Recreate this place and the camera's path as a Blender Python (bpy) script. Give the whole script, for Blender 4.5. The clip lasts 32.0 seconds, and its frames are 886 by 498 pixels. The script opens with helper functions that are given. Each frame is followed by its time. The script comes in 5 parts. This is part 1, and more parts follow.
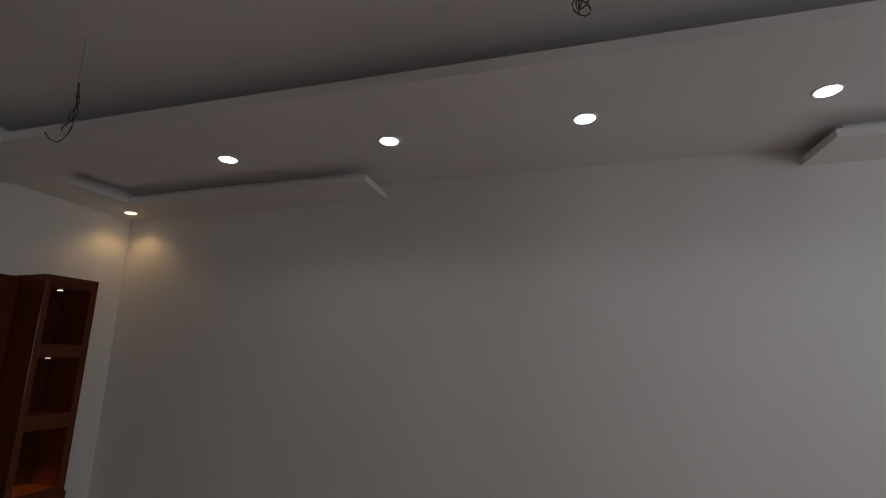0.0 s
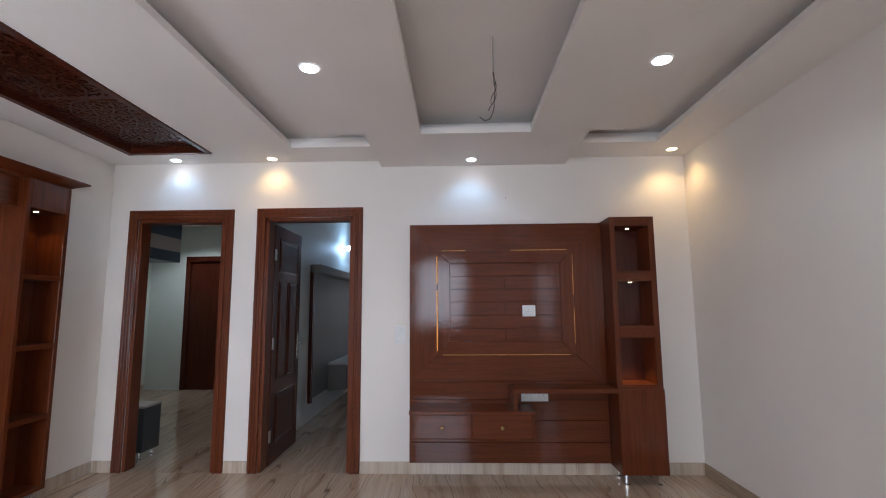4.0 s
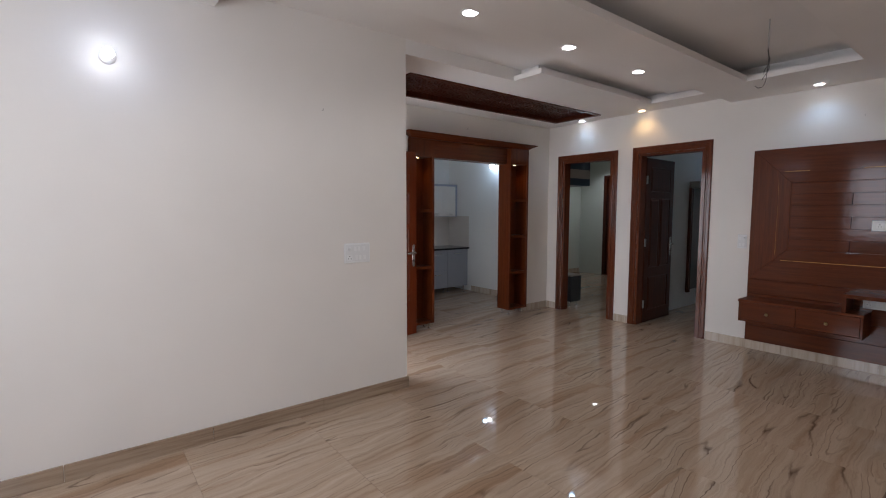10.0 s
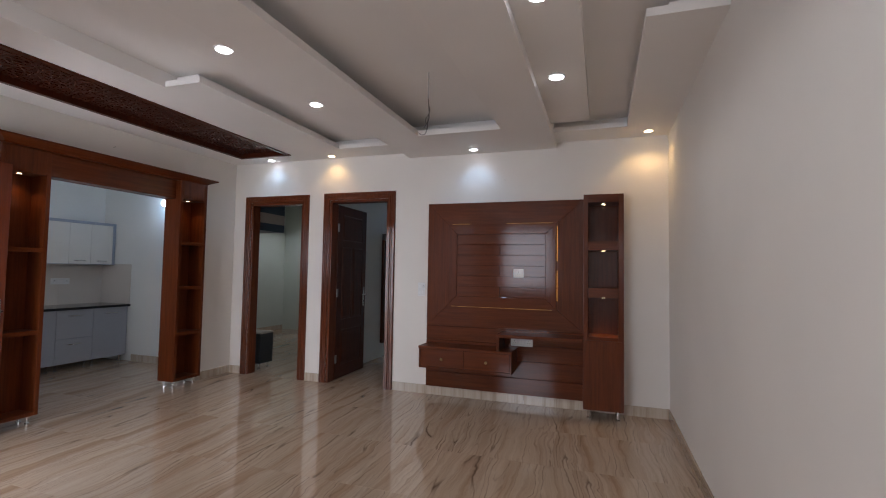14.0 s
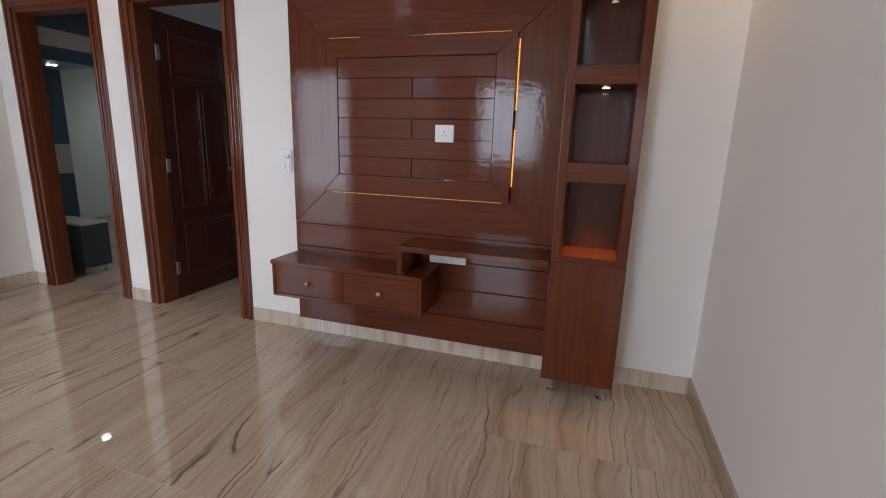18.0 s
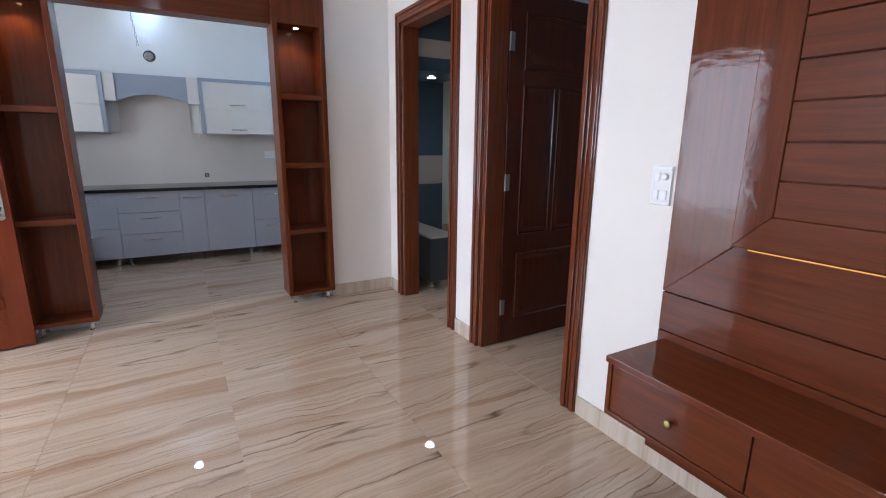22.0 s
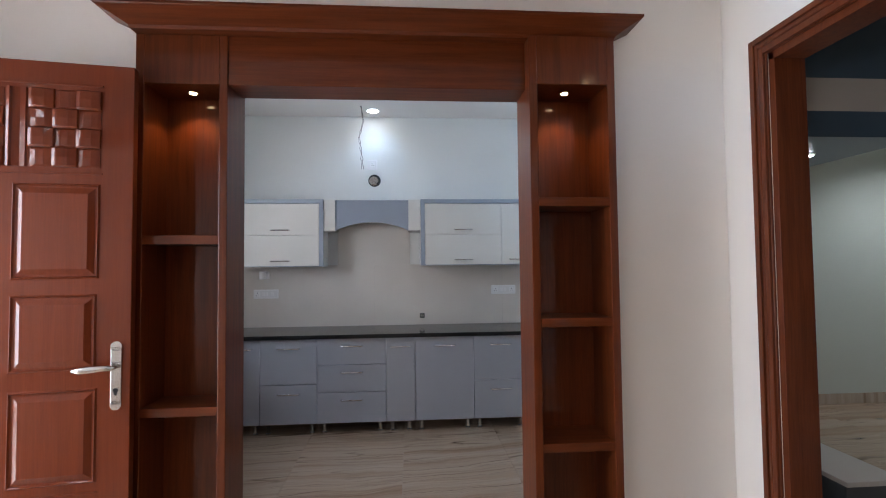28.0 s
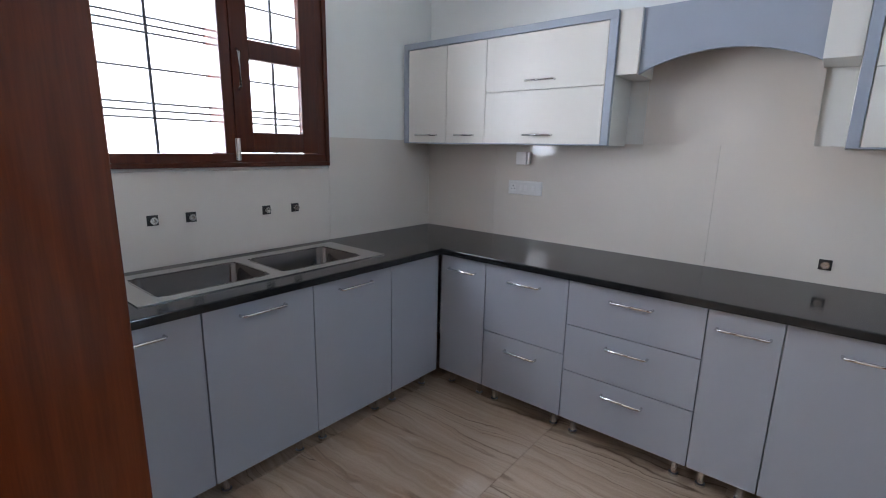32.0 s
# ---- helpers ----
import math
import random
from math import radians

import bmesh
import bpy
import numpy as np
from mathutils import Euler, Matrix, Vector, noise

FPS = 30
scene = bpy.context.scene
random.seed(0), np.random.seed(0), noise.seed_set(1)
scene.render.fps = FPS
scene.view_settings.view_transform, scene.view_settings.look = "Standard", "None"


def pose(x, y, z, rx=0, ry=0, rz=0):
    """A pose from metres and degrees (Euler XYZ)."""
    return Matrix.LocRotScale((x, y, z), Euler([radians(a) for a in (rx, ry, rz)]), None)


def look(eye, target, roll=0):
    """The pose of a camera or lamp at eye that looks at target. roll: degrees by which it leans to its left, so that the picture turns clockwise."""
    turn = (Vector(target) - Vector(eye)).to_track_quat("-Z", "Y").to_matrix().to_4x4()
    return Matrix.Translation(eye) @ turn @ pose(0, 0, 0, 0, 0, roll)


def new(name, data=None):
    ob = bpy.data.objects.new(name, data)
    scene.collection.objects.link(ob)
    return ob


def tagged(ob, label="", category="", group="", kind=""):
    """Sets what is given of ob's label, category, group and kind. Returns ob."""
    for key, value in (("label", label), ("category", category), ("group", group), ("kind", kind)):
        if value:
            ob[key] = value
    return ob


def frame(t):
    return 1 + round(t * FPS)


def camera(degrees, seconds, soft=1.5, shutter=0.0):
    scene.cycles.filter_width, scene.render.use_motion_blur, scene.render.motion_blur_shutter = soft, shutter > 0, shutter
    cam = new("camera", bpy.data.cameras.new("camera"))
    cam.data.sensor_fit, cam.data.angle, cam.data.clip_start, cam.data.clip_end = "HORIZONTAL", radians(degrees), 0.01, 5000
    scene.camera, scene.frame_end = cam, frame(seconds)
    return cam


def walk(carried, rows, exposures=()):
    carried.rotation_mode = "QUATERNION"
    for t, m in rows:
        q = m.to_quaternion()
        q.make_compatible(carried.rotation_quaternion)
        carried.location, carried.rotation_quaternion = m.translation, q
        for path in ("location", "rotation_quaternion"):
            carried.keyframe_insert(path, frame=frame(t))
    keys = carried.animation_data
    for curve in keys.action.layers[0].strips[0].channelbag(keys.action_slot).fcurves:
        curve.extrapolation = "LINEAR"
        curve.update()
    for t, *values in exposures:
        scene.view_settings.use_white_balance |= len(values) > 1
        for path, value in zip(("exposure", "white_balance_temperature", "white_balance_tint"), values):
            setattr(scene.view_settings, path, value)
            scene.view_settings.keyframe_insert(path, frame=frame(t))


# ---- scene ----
cam = camera(87.1, 32.0, soft=1.1)
PATH = [
    (0, (3.464, -0.171, 1.579), (2.982, 1.718, 2.026), 0.2),
    (0.5, (3.523, -0.231, 1.608), (2.64, 1.502, 2.072), -0.2),
    (1, (3.49, -0.139, 1.659), (2.272, 1.38, 2.115), -0.0),
    (1.5, (3.528, -0.04, 1.67), (1.97, 1.13, 2.119), -0.0),
    (2, (3.631, 0.086, 1.627), (1.851, 0.876, 2.084), -0.2),
    (2.5, (3.748, 0.198, 1.531), (1.847, 0.738, 1.844), -0.0),
    (4.5, (4.078, 1.087, 1.33), (2.099, 0.967, 1.592), -0.4),
    (5, (4.117, 1.316, 1.291), (2.13, 1.366, 1.517), -0.1),
    (5.5, (4.321, 1.509, 1.294), (2.323, 1.543, 1.2), -0.1),
    (6, (4.485, 1.776, 1.255), (2.491, 1.708, 1.127), -0.2),
    (6.5, (4.659, 2.006, 1.24), (2.693, 1.671, 1.084), 3.2),
    (7, (4.903, 2.143, 1.25), (3.134, 1.227, 1.069), 2.2),
    (7.5, (5.078, 2.192, 1.268), (3.371, 1.162, 1.104), 1.0),
    (8, (5.195, 2.248, 1.243), (3.544, 1.133, 1.069), 1.9),
    (8.5, (5.372, 2.236, 1.273), (3.878, 0.917, 1.099), 2.1),
    (9, (5.526, 2.215, 1.314), (4.099, 0.825, 1.143), 1.5),
    (9.5, (5.57, 2.242, 1.392), (4.375, 0.649, 1.215), -0.0),
    (10, (5.582, 2.275, 1.454), (4.352, 0.705, 1.291), 0.1),
    (10.5, (5.645, 2.231, 1.472), (4.403, 0.677, 1.668), -0.4),
    (11, (5.661, 2.25, 1.52), (4.471, 0.802, 2.219), -0.5),
    (11.5, (5.641, 2.283, 1.517), (4.209, 1.121, 2.292), -0.4),
    (12, (5.627, 2.297, 1.47), (4.048, 1.182, 1.985), -0.2),
    (12.5, (5.524, 2.311, 1.464), (3.843, 1.238, 1.618), -0.1),
    (13, (5.338, 2.347, 1.414), (3.554, 1.448, 1.512), 0.1),
    (13.5, (5.114, 2.327, 1.36), (3.258, 1.587, 1.461), 0.5),
    (14, (4.842, 2.226, 1.339), (2.951, 1.582, 1.434), 1.0),
    (14.5, (4.551, 2.192, 1.307), (2.651, 1.572, 1.402), 0.6),
    (16.5, (3.278, 2.19, 1.173), (1.337, 1.729, 1.31), 0.3),
    (17, (2.993, 2.163, 1.2), (1.05, 1.702, 1.315), 0.3),
    (17.5, (2.783, 2.19, 1.222), (0.864, 1.715, 0.919), 0.4),
    (18, (2.589, 2.244, 1.282), (0.733, 1.647, 0.837), 1.8),
    (18.5, (2.378, 2.272, 1.295), (0.553, 1.593, 0.839), 1.1),
    (19, (2.161, 2.266, 1.288), (0.346, 1.553, 0.845), 1.3),
    (19.5, (2.012, 2.221, 1.298), (0.229, 1.43, 0.857), 2.6),
    (20, (1.936, 2.172, 1.303), (0.295, 1.118, 0.861), -0.2),
    (20.5, (1.898, 2.04, 1.324), (0.512, 0.662, 0.898), -0.2),
    (21, (1.844, 1.87, 1.323), (0.822, 0.21, 0.878), -0.4),
    (21.5, (1.699, 1.671, 1.29), (0.738, -0.026, 0.844), 0.2),
    (22, (1.581, 1.471, 1.286), (0.627, -0.229, 0.839), 0.6),
    (22.5, (1.525, 1.213, 1.289), (0.793, -0.597, 0.855), -0.4),
    (23, (1.476, 1.069, 1.34), (1.438, -0.882, 0.899), -0.7),
    (23.5, (1.386, 0.952, 1.347), (1.831, -0.949, 0.917), -0.4),
    (24, (1.362, 0.851, 1.364), (1.64, -1.08, 0.923), 0.1),
    (24.5, (1.457, 0.681, 1.383), (1.243, -1.257, 0.939), 0.3),
    (25, (1.535, 0.505, 1.388), (1.271, -1.471, 1.225), 0.2),
    (25.5, (1.534, 0.289, 1.406), (1.279, -1.661, 1.771), -0.2),
    (27.5, (1.409, -0.317, 1.395), (1.217, -2.305, 1.501), -0.5),
    (28, (1.417, -0.314, 1.336), (1.273, -2.307, 1.411), -0.6),
    (28.5, (1.415, -0.501, 1.288), (1.299, -2.497, 1.349), 1.1),
    (29, (1.324, -0.765, 1.287), (1.497, -2.754, 1.174), 1.3),
    (29.5, (1.280, -1.060, 1.254), (1.531, -3.014, 0.906), 1.1),
    (30, (1.266, -1.399, 1.234), (1.580, -3.339, 0.862), 1.6),
    (30.5, (1.304, -1.738, 1.257), (1.770, -3.643, 0.865), 1.6),
    (31, (1.336, -1.962, 1.259), (1.954, -3.823, 0.862), 1.6),
    (31.5, (1.312, -2.167, 1.249), (2.363, -3.819, 0.842), 3.3),
    (32, (1.333, -2.244, 1.319), (2.573, -3.754, 0.897), 1.2),
]
EXPOSURES = [(t, stops, kelvin, 15 if 6.5 < t < 15 else 13) for t, stops, kelvin in ((0, -0.95, 6200), (1, -0.25, 6200), (2, 0.1, 6250), (4.5, 0.9, 6000), (6, 0.8, 6100), (7, 0.6, 6400), (8, 0.55, 6500), (9, 0.45, 6500), (10, 0.25, 6400), (11, -0.05, 6500), (12, -0.05, 6500), (13, 0.2, 6450), (14, 0.5, 6350), (16.5, 0.85, 6250), (18, 1.1, 6050), (19, 1.35, 5950), (20, 1.5, 5900), (22, 1.65, 5800), (24, 1.0, 5900), (25.5, 1.1, 6100), (28, 1.5, 6200), (30, 1.95, 6050), (31, 2.12, 6050), (32, 2.0, 6100))]
walk(cam, [(t, look(eye, target, roll)) for t, eye, target, roll in PATH], EXPOSURES)

# ---- world and lights ----
world = bpy.data.worlds.new("world")
scene.world = world
world.use_nodes = True
sky = world.node_tree.nodes.new("ShaderNodeTexSky")
sky.sky_type, sky.sun_disc = "NISHITA", False
sky.sun_elevation, sky.sun_rotation = radians(67), radians(220)
bg = world.node_tree.nodes["Background"]
world.node_tree.links.new(sky.outputs[0], bg.inputs[0])
bg.inputs[1].default_value = 0.15


def lamp(name, kind, m, energy, colour, **more):
    data = bpy.data.lights.new(name, kind)
    data.energy, data.color = energy, colour
    ob = new(name, data)
    ob.matrix_world = m
    for key, value in more.items():
        if key == "size":
            data.size = value
        elif key == "size_y":
            data.shape, data.size_y = "RECTANGLE", value
        elif key == "radius":
            data.shadow_soft_size = value
        elif key == "angle":
            data.angle = value
        elif key == "cone":
            data.spot_size, data.spot_blend = radians(value), 0.6
    return ob


COOL, WHITE, WARM = (0.36, 0.66, 1.0), (0.93, 0.97, 1.0), (1.0, 0.66, 0.28)
DAY = (0.82, 0.90, 1.0)
lamp("sun", "SUN", look((0, 0, 0), (0.25, 0.3, -0.92)), 5.0, (1.0, 0.96, 0.9), angle=radians(0.6))
# sky light at the openings: hall window, entrance, kitchen window; the side lamp is added fill
lamp("hall_window_daylight", "AREA", look((7.42, 0.43, 1.68), (3.0, 2.0, 1.4)), 36, DAY, size=1.2, size_y=1.45)
lamp("side_window_daylight", "AREA", look((6.75, 2.80, 1.5), (6.3, -1.0, 1.1)), 9, DAY, size=1.2, size_y=1.3)
lamp("entrance_daylight", "AREA", look((4.25, -2.2, 1.42), (2.25, -2.15, 0.42)), 50, DAY, size=2.2, size_y=2.2)
lamp("kitchen_window_daylight", "AREA", look((3.72, -3.15, 1.75), (0, -3.15, 0.9)), 1.5, (0.93, 0.95, 1.0), size=1.2, size_y=0.95)


# ---- materials ----
def material(name, colour, rough=0.5, metal=0.0, coat=0.0, build=None):
    mat = bpy.data.materials.new(name)
    mat.use_nodes = True
    bsdf = mat.node_tree.nodes["Principled BSDF"]
    bsdf.inputs["Base Color"].default_value = (*colour, 1)
    bsdf.inputs["Roughness"].default_value = rough
    bsdf.inputs["Metallic"].default_value = metal
    bsdf.inputs["Coat Weight"].default_value = coat
    bsdf.inputs["Coat Roughness"].default_value = 0.05
    if coat > 0.42:
        bsdf.inputs["Specular IOR Level"].default_value = 0.1
        bsdf.inputs["Coat Roughness"].default_value = 0.03
    if build:
        build(mat.node_tree, bsdf)
    return mat


def node(tree, kind, **values):
    n = tree.nodes.new("ShaderNode" + kind)
    for key, value in values.items():
        n.inputs[key.replace("_", " ")].default_value = value
    return n


def coords(tree, scale=(1, 1, 1), turn=(0, 0, 0)):
    """World-sized texture space."""
    geo = tree.nodes.new("ShaderNodeNewGeometry")
    mapping = tree.nodes.new("ShaderNodeMapping")
    mapping.inputs["Scale"].default_value = scale
    mapping.inputs["Rotation"].default_value = [radians(a) for a in turn]
    tree.links.new(geo.outputs["Position"], mapping.inputs["Vector"])
    return mapping.outputs["Vector"]


def ramp(tree, source, stops):
    r = tree.nodes.new("ShaderNodeValToRGB")
    e = r.color_ramp.elements
    while len(e) < len(stops):
        e.new(0.5)
    for item, (at, c) in zip(e, stops):
        item.position, item.color = at, (*c, 1)
    tree.links.new(source, r.inputs[0])
    return r.outputs[0]


def bump(tree, bsdf, height, strength, distance=0.002, slot="Normal"):
    b = node(tree, "Bump", Strength=strength, Distance=distance)
    tree.links.new(height, b.inputs["Height"])
    tree.links.new(b.outputs[0], bsdf.inputs[slot])


def plaster(c, grain=260, wave=0.12):
    def build(tree, bsdf):
        link = tree.links.new
        big = node(tree, "TexNoise", Scale=0.9, Detail=3)
        link(coords(tree), big.inputs["Vector"])
        dark = tuple(v * 0.93 for v in c)
        link(ramp(tree, big.outputs[0], [(0.3, dark), (0.65, c)]), bsdf.inputs["Base Color"])
        small = node(tree, "TexNoise", Scale=grain * 0.4, Detail=4)
        link(coords(tree), small.inputs["Vector"])
        bump(tree, bsdf, small.outputs[0], 0.12, 0.002)
    return build


def varnished(c1, c2, along="z", ripple=0.17):
    def build(tree, bsdf):
        link = tree.links.new
        scale = {"x": (1.2, 26, 26), "y": (26, 1.2, 26), "z": (26, 26, 1.2)}[along]
        grain = node(tree, "TexNoise", Scale=1.6, Detail=6, Roughness=0.65, Distortion=0.4)
        link(coords(tree, scale), grain.inputs["Vector"])
        fine = node(tree, "TexNoise", Scale=9.0, Detail=4)
        link(coords(tree, scale), fine.inputs["Vector"])
        mix = tree.nodes.new("ShaderNodeMath")
        mix.operation = "MULTIPLY_ADD"
        link(fine.outputs[0], mix.inputs[0])
        mix.inputs[1].default_value = 0.35
        link(grain.outputs[0], mix.inputs[2])
        link(ramp(tree, mix.outputs[0], [(0.45, c1), (0.85, c2)]), bsdf.inputs["Base Color"])
        wavy = node(tree, "TexNoise", Scale=26.0, Detail=4, Roughness=0.6)
        link(coords(tree, (0.8, 0.8, 1.2)), wavy.inputs["Vector"])
        bump(tree, bsdf, grain.outputs[0], 0.06, 0.002)
        bump(tree, bsdf, wavy.outputs[0], ripple, 0.004, "Coat Normal")
    return build


def veined(tree, bsdf):
    """Travertine-look porcelain with fine wavy brown veins along x, each tile a little different."""
    link = tree.links.new
    info = tree.nodes.new("ShaderNodeObjectInfo")
    shift = tree.nodes.new("ShaderNodeVectorMath")
    shift.operation = "MULTIPLY_ADD"
    link(info.outputs["Random"], shift.inputs[0])
    shift.inputs[1].default_value = (1.3, 0.16, 0.0)
    link(coords(tree, (1, 1, 1), (0, 0, -4)), shift.inputs[2])
    tilt = tree.nodes.new("ShaderNodeVectorRotate")
    tilt.rotation_type = "Z_AXIS"
    slant = tree.nodes.new("ShaderNodeMath")
    slant.operation = "MULTIPLY_ADD"
    link(info.outputs["Random"], slant.inputs[0])
    slant.inputs[1].default_value, slant.inputs[2].default_value = 0.12, -0.06
    link(shift.outputs[0], tilt.inputs["Vector"])
    link(slant.outputs[0], tilt.inputs["Angle"])
    flow = tilt.outputs[0]
    for across, fineness, sway in (((0.9, 1.6), 1.5, 0.15), ((4.5, 7.0), 1.0, 0.055), ((16, 26), 1.2, 0.020)):
        m = tree.nodes.new("ShaderNodeMapping")
        m.inputs["Scale"].default_value = (*across, 1)
        link(tilt.outputs[0], m.inputs["Vector"])
        warp = node(tree, "TexNoise", Scale=fineness, Detail=2, Roughness=0.5)
        link(m.outputs[0], warp.inputs["Vector"])
        add = tree.nodes.new("ShaderNodeVectorMath")
        add.operation = "MULTIPLY_ADD"
        link(warp.outputs["Color"], add.inputs[0])
        add.inputs[1].default_value = (0.0, sway, 0.0)
        link(flow, add.inputs[2])
        flow = add.outputs[0]

    def stretched(scale, noise_scale, detail, roughness=0.55):
        m = tree.nodes.new("ShaderNodeMapping")
        m.inputs["Scale"].default_value = (*scale, 1)
        link(flow, m.inputs["Vector"])
        n = node(tree, "TexNoise", Scale=noise_scale, Detail=detail, Roughness=roughness)
        link(m.outputs[0], n.inputs["Vector"])
        return n.outputs[0]

    def layered(under, over, kind, amount=1.0):
        m = tree.nodes.new("ShaderNodeMixRGB")
        m.blend_type = kind
        m.inputs[0].default_value = amount
        link(under, m.inputs[1])
        link(over, m.inputs[2])
        return m.outputs[0]

    bands = ramp(tree, stretched((0.20, 4.2), 1.3, 2, 0.45), [(0.30, (0.340, 0.222, 0.142)), (0.36, (0.380, 0.258, 0.172)), (0.42, (0.440, 0.324, 0.232)), (0.52, (0.475, 0.362, 0.268)), (0.62, (0.455, 0.340, 0.247)), (0.70, (0.410, 0.292, 0.203))])
    streaks = ramp(tree, stretched((0.55, 24.0), 1.6, 4, 0.6), [(0.30, (0.79, 0.75, 0.71)), (0.5, (0.97, 0.96, 0.95)), (0.68, (1.06, 1.06, 1.06))])
    base = layered(bands, streaks, "MULTIPLY")

    def threads(pattern, places, mask):
        """Thin lines along the levels of a stretched noise, broken by a mask."""
        stops = [(0.0, (0, 0, 0))]
        for at, d, c in places:
            stops += [(at - d, (0, 0, 0)), (at, (c, c, c)), (at + d, (0, 0, 0))]
        m = tree.nodes.new("ShaderNodeMath")
        m.operation = "MULTIPLY"
        link(ramp(tree, pattern, stops), m.inputs[0])
        link(mask, m.inputs[1])
        return m.outputs[0]

    def tinted(under, factor, colour):
        m = tree.nodes.new("ShaderNodeMixRGB")
        link(factor, m.inputs[0])
        link(under, m.inputs[1])
        m.inputs[2].default_value = (*colour, 1)
        return m.outputs[0]

    broken = ramp(tree, stretched((0.75, 6.0), 1.6, 2), [(0.40, (0.06, 0.06, 0.06)), (0.54, (1.0, 1.0, 1.0))])
    dark = threads(stretched((0.085, 1.9), 2.2, 1.0), ((0.37, 0.0032, 0.65), (0.415, 0.0042, 0.95), (0.455, 0.0028, 0.55), (0.50, 0.0044, 0.9), (0.55, 0.0030, 0.6), (0.60, 0.0042, 0.95), (0.65, 0.0032, 0.6)), broken)
    fine = threads(stretched((0.13, 3.4), 2.3, 1.5), ((0.40, 0.005, 0.36), (0.47, 0.004, 0.3), (0.53, 0.005, 0.36), (0.61, 0.005, 0.3)), ramp(tree, stretched((1.1, 7.0), 1.9, 2), [(0.44, (0, 0, 0)), (0.58, (1.0, 1.0, 1.0))]))
    pale = threads(stretched((0.11, 2.3), 2.6, 1.0), ((0.43, 0.009, 0.5), (0.57, 0.008, 0.4)), ramp(tree, stretched((0.9, 5.0), 2.3, 2), [(0.46, (0, 0, 0)), (0.6, (1.0, 1.0, 1.0))]))
    marked = tinted(tinted(tinted(base, pale, (0.56, 0.44, 0.33)), fine, (0.17, 0.105, 0.066)), dark, (0.092, 0.054, 0.032))
    sand = ramp(tree, stretched((90, 170), 1.5, 3), [(0.32, (0.90, 0.89, 0.88)), (0.62, (1.05, 1.05, 1.05))])
    link(layered(marked, sand, "MULTIPLY"), bsdf.inputs["Base Color"])
    bsdf.inputs["Specular IOR Level"].default_value = 0.62


def brushed(tree, bsdf):
    n = node(tree, "TexNoise", Scale=3.0, Detail=3)
    tree.links.new(coords(tree, (4, 120, 120)), n.inputs["Vector"])
    bump(tree, bsdf, n.outputs[0], 0.05, 0.001)


def speckled(tree, bsdf):
    n = node(tree, "TexNoise", Scale=420, Detail=2)
    tree.links.new(coords(tree), n.inputs["Vector"])
    bsdf.inputs["Specular IOR Level"].default_value = 0.3
    tree.links.new(ramp(tree, n.outputs[0], [(0.55, (0.012, 0.012, 0.013)), (0.75, (0.05, 0.05, 0.052))]), bsdf.inputs["Base Color"])


def laminate(c):
    def build(tree, bsdf):
        n = node(tree, "TexNoise", Scale=2.0, Detail=2)
        tree.links.new(coords(tree), n.inputs["Vector"])
        tree.links.new(ramp(tree, n.outputs[0], [(0.3, tuple(v * 0.94 for v in c)), (0.7, c)]), bsdf.inputs["Base Color"])
        w = node(tree, "TexNoise", Scale=6.0, Detail=2)
        tree.links.new(coords(tree), w.inputs["Vector"])
        bump(tree, bsdf, w.outputs[0], 0.02, 0.01)
    return build


def glow(name, colour, strength):
    mat = bpy.data.materials.new(name)
    mat.use_nodes = True
    bsdf = mat.node_tree.nodes["Principled BSDF"]
    bsdf.inputs["Base Color"].default_value = (*(0.3 * v for v in colour), 1)
    bsdf.inputs["Emission Color"].default_value = (*colour, 1)
    bsdf.inputs["Emission Strength"].default_value = strength
    return mat


CREAM = (0.81, 0.765, 0.71)
WALL = material("cream_wall_paint", CREAM, 0.55, build=plaster(CREAM))
CEIL = material("white_ceiling_paint", (0.85, 0.815, 0.78), 0.7, build=plaster((0.85, 0.815, 0.78)))
KWALL = material("white_kitchen_paint", (0.78, 0.79, 0.76), 0.55, build=plaster((0.78, 0.79, 0.76)))
BEDWALL = material("pale_green_wall_paint", (0.66, 0.72, 0.66), 0.55, build=plaster((0.66, 0.72, 0.66)))
TILE = material("veined_floor_tile", (0.45, 0.36, 0.27), 0.025, build=veined)
GROUT = material("tile_grout", (0.40, 0.30, 0.215), 0.6)
WOOD = material("varnished_red_wood", (0.2, 0.05, 0.02), 0.5, coat=0.44, build=varnished((0.077, 0.0150, 0.0035), (0.128, 0.0282, 0.0067)))
WOODY = material("varnished_red_wood_level", (0.2, 0.05, 0.02), 0.5, coat=0.44, build=varnished((0.077, 0.0150, 0.0035), (0.128, 0.0282, 0.0067), "y", 0.17))
WOODX = material("varnished_red_wood_cross", (0.2, 0.05, 0.02), 0.5, coat=0.44, build=varnished((0.077, 0.0150, 0.0035), (0.128, 0.0282, 0.0067), "x"))
DARKWOOD = material("dark_brown_wood", (0.1, 0.03, 0.015), 0.55, coat=0.55, build=varnished((0.044, 0.0080, 0.0027), (0.080, 0.0155, 0.0055), "z", 0.12))
FRAME = material("door_frame_wood", (0.15, 0.04, 0.018), 0.42, coat=0.65, build=varnished((0.085, 0.0185, 0.0068), (0.152, 0.0375, 0.0125)))
GREY = material("blue_grey_laminate", (0.365, 0.385, 0.43), 0.22, coat=0.4, build=laminate((0.365, 0.385, 0.43)))
GREYEDGE = material("blue_grey_trim", (0.34, 0.38, 0.45), 0.3, build=laminate((0.34, 0.38, 0.45)))
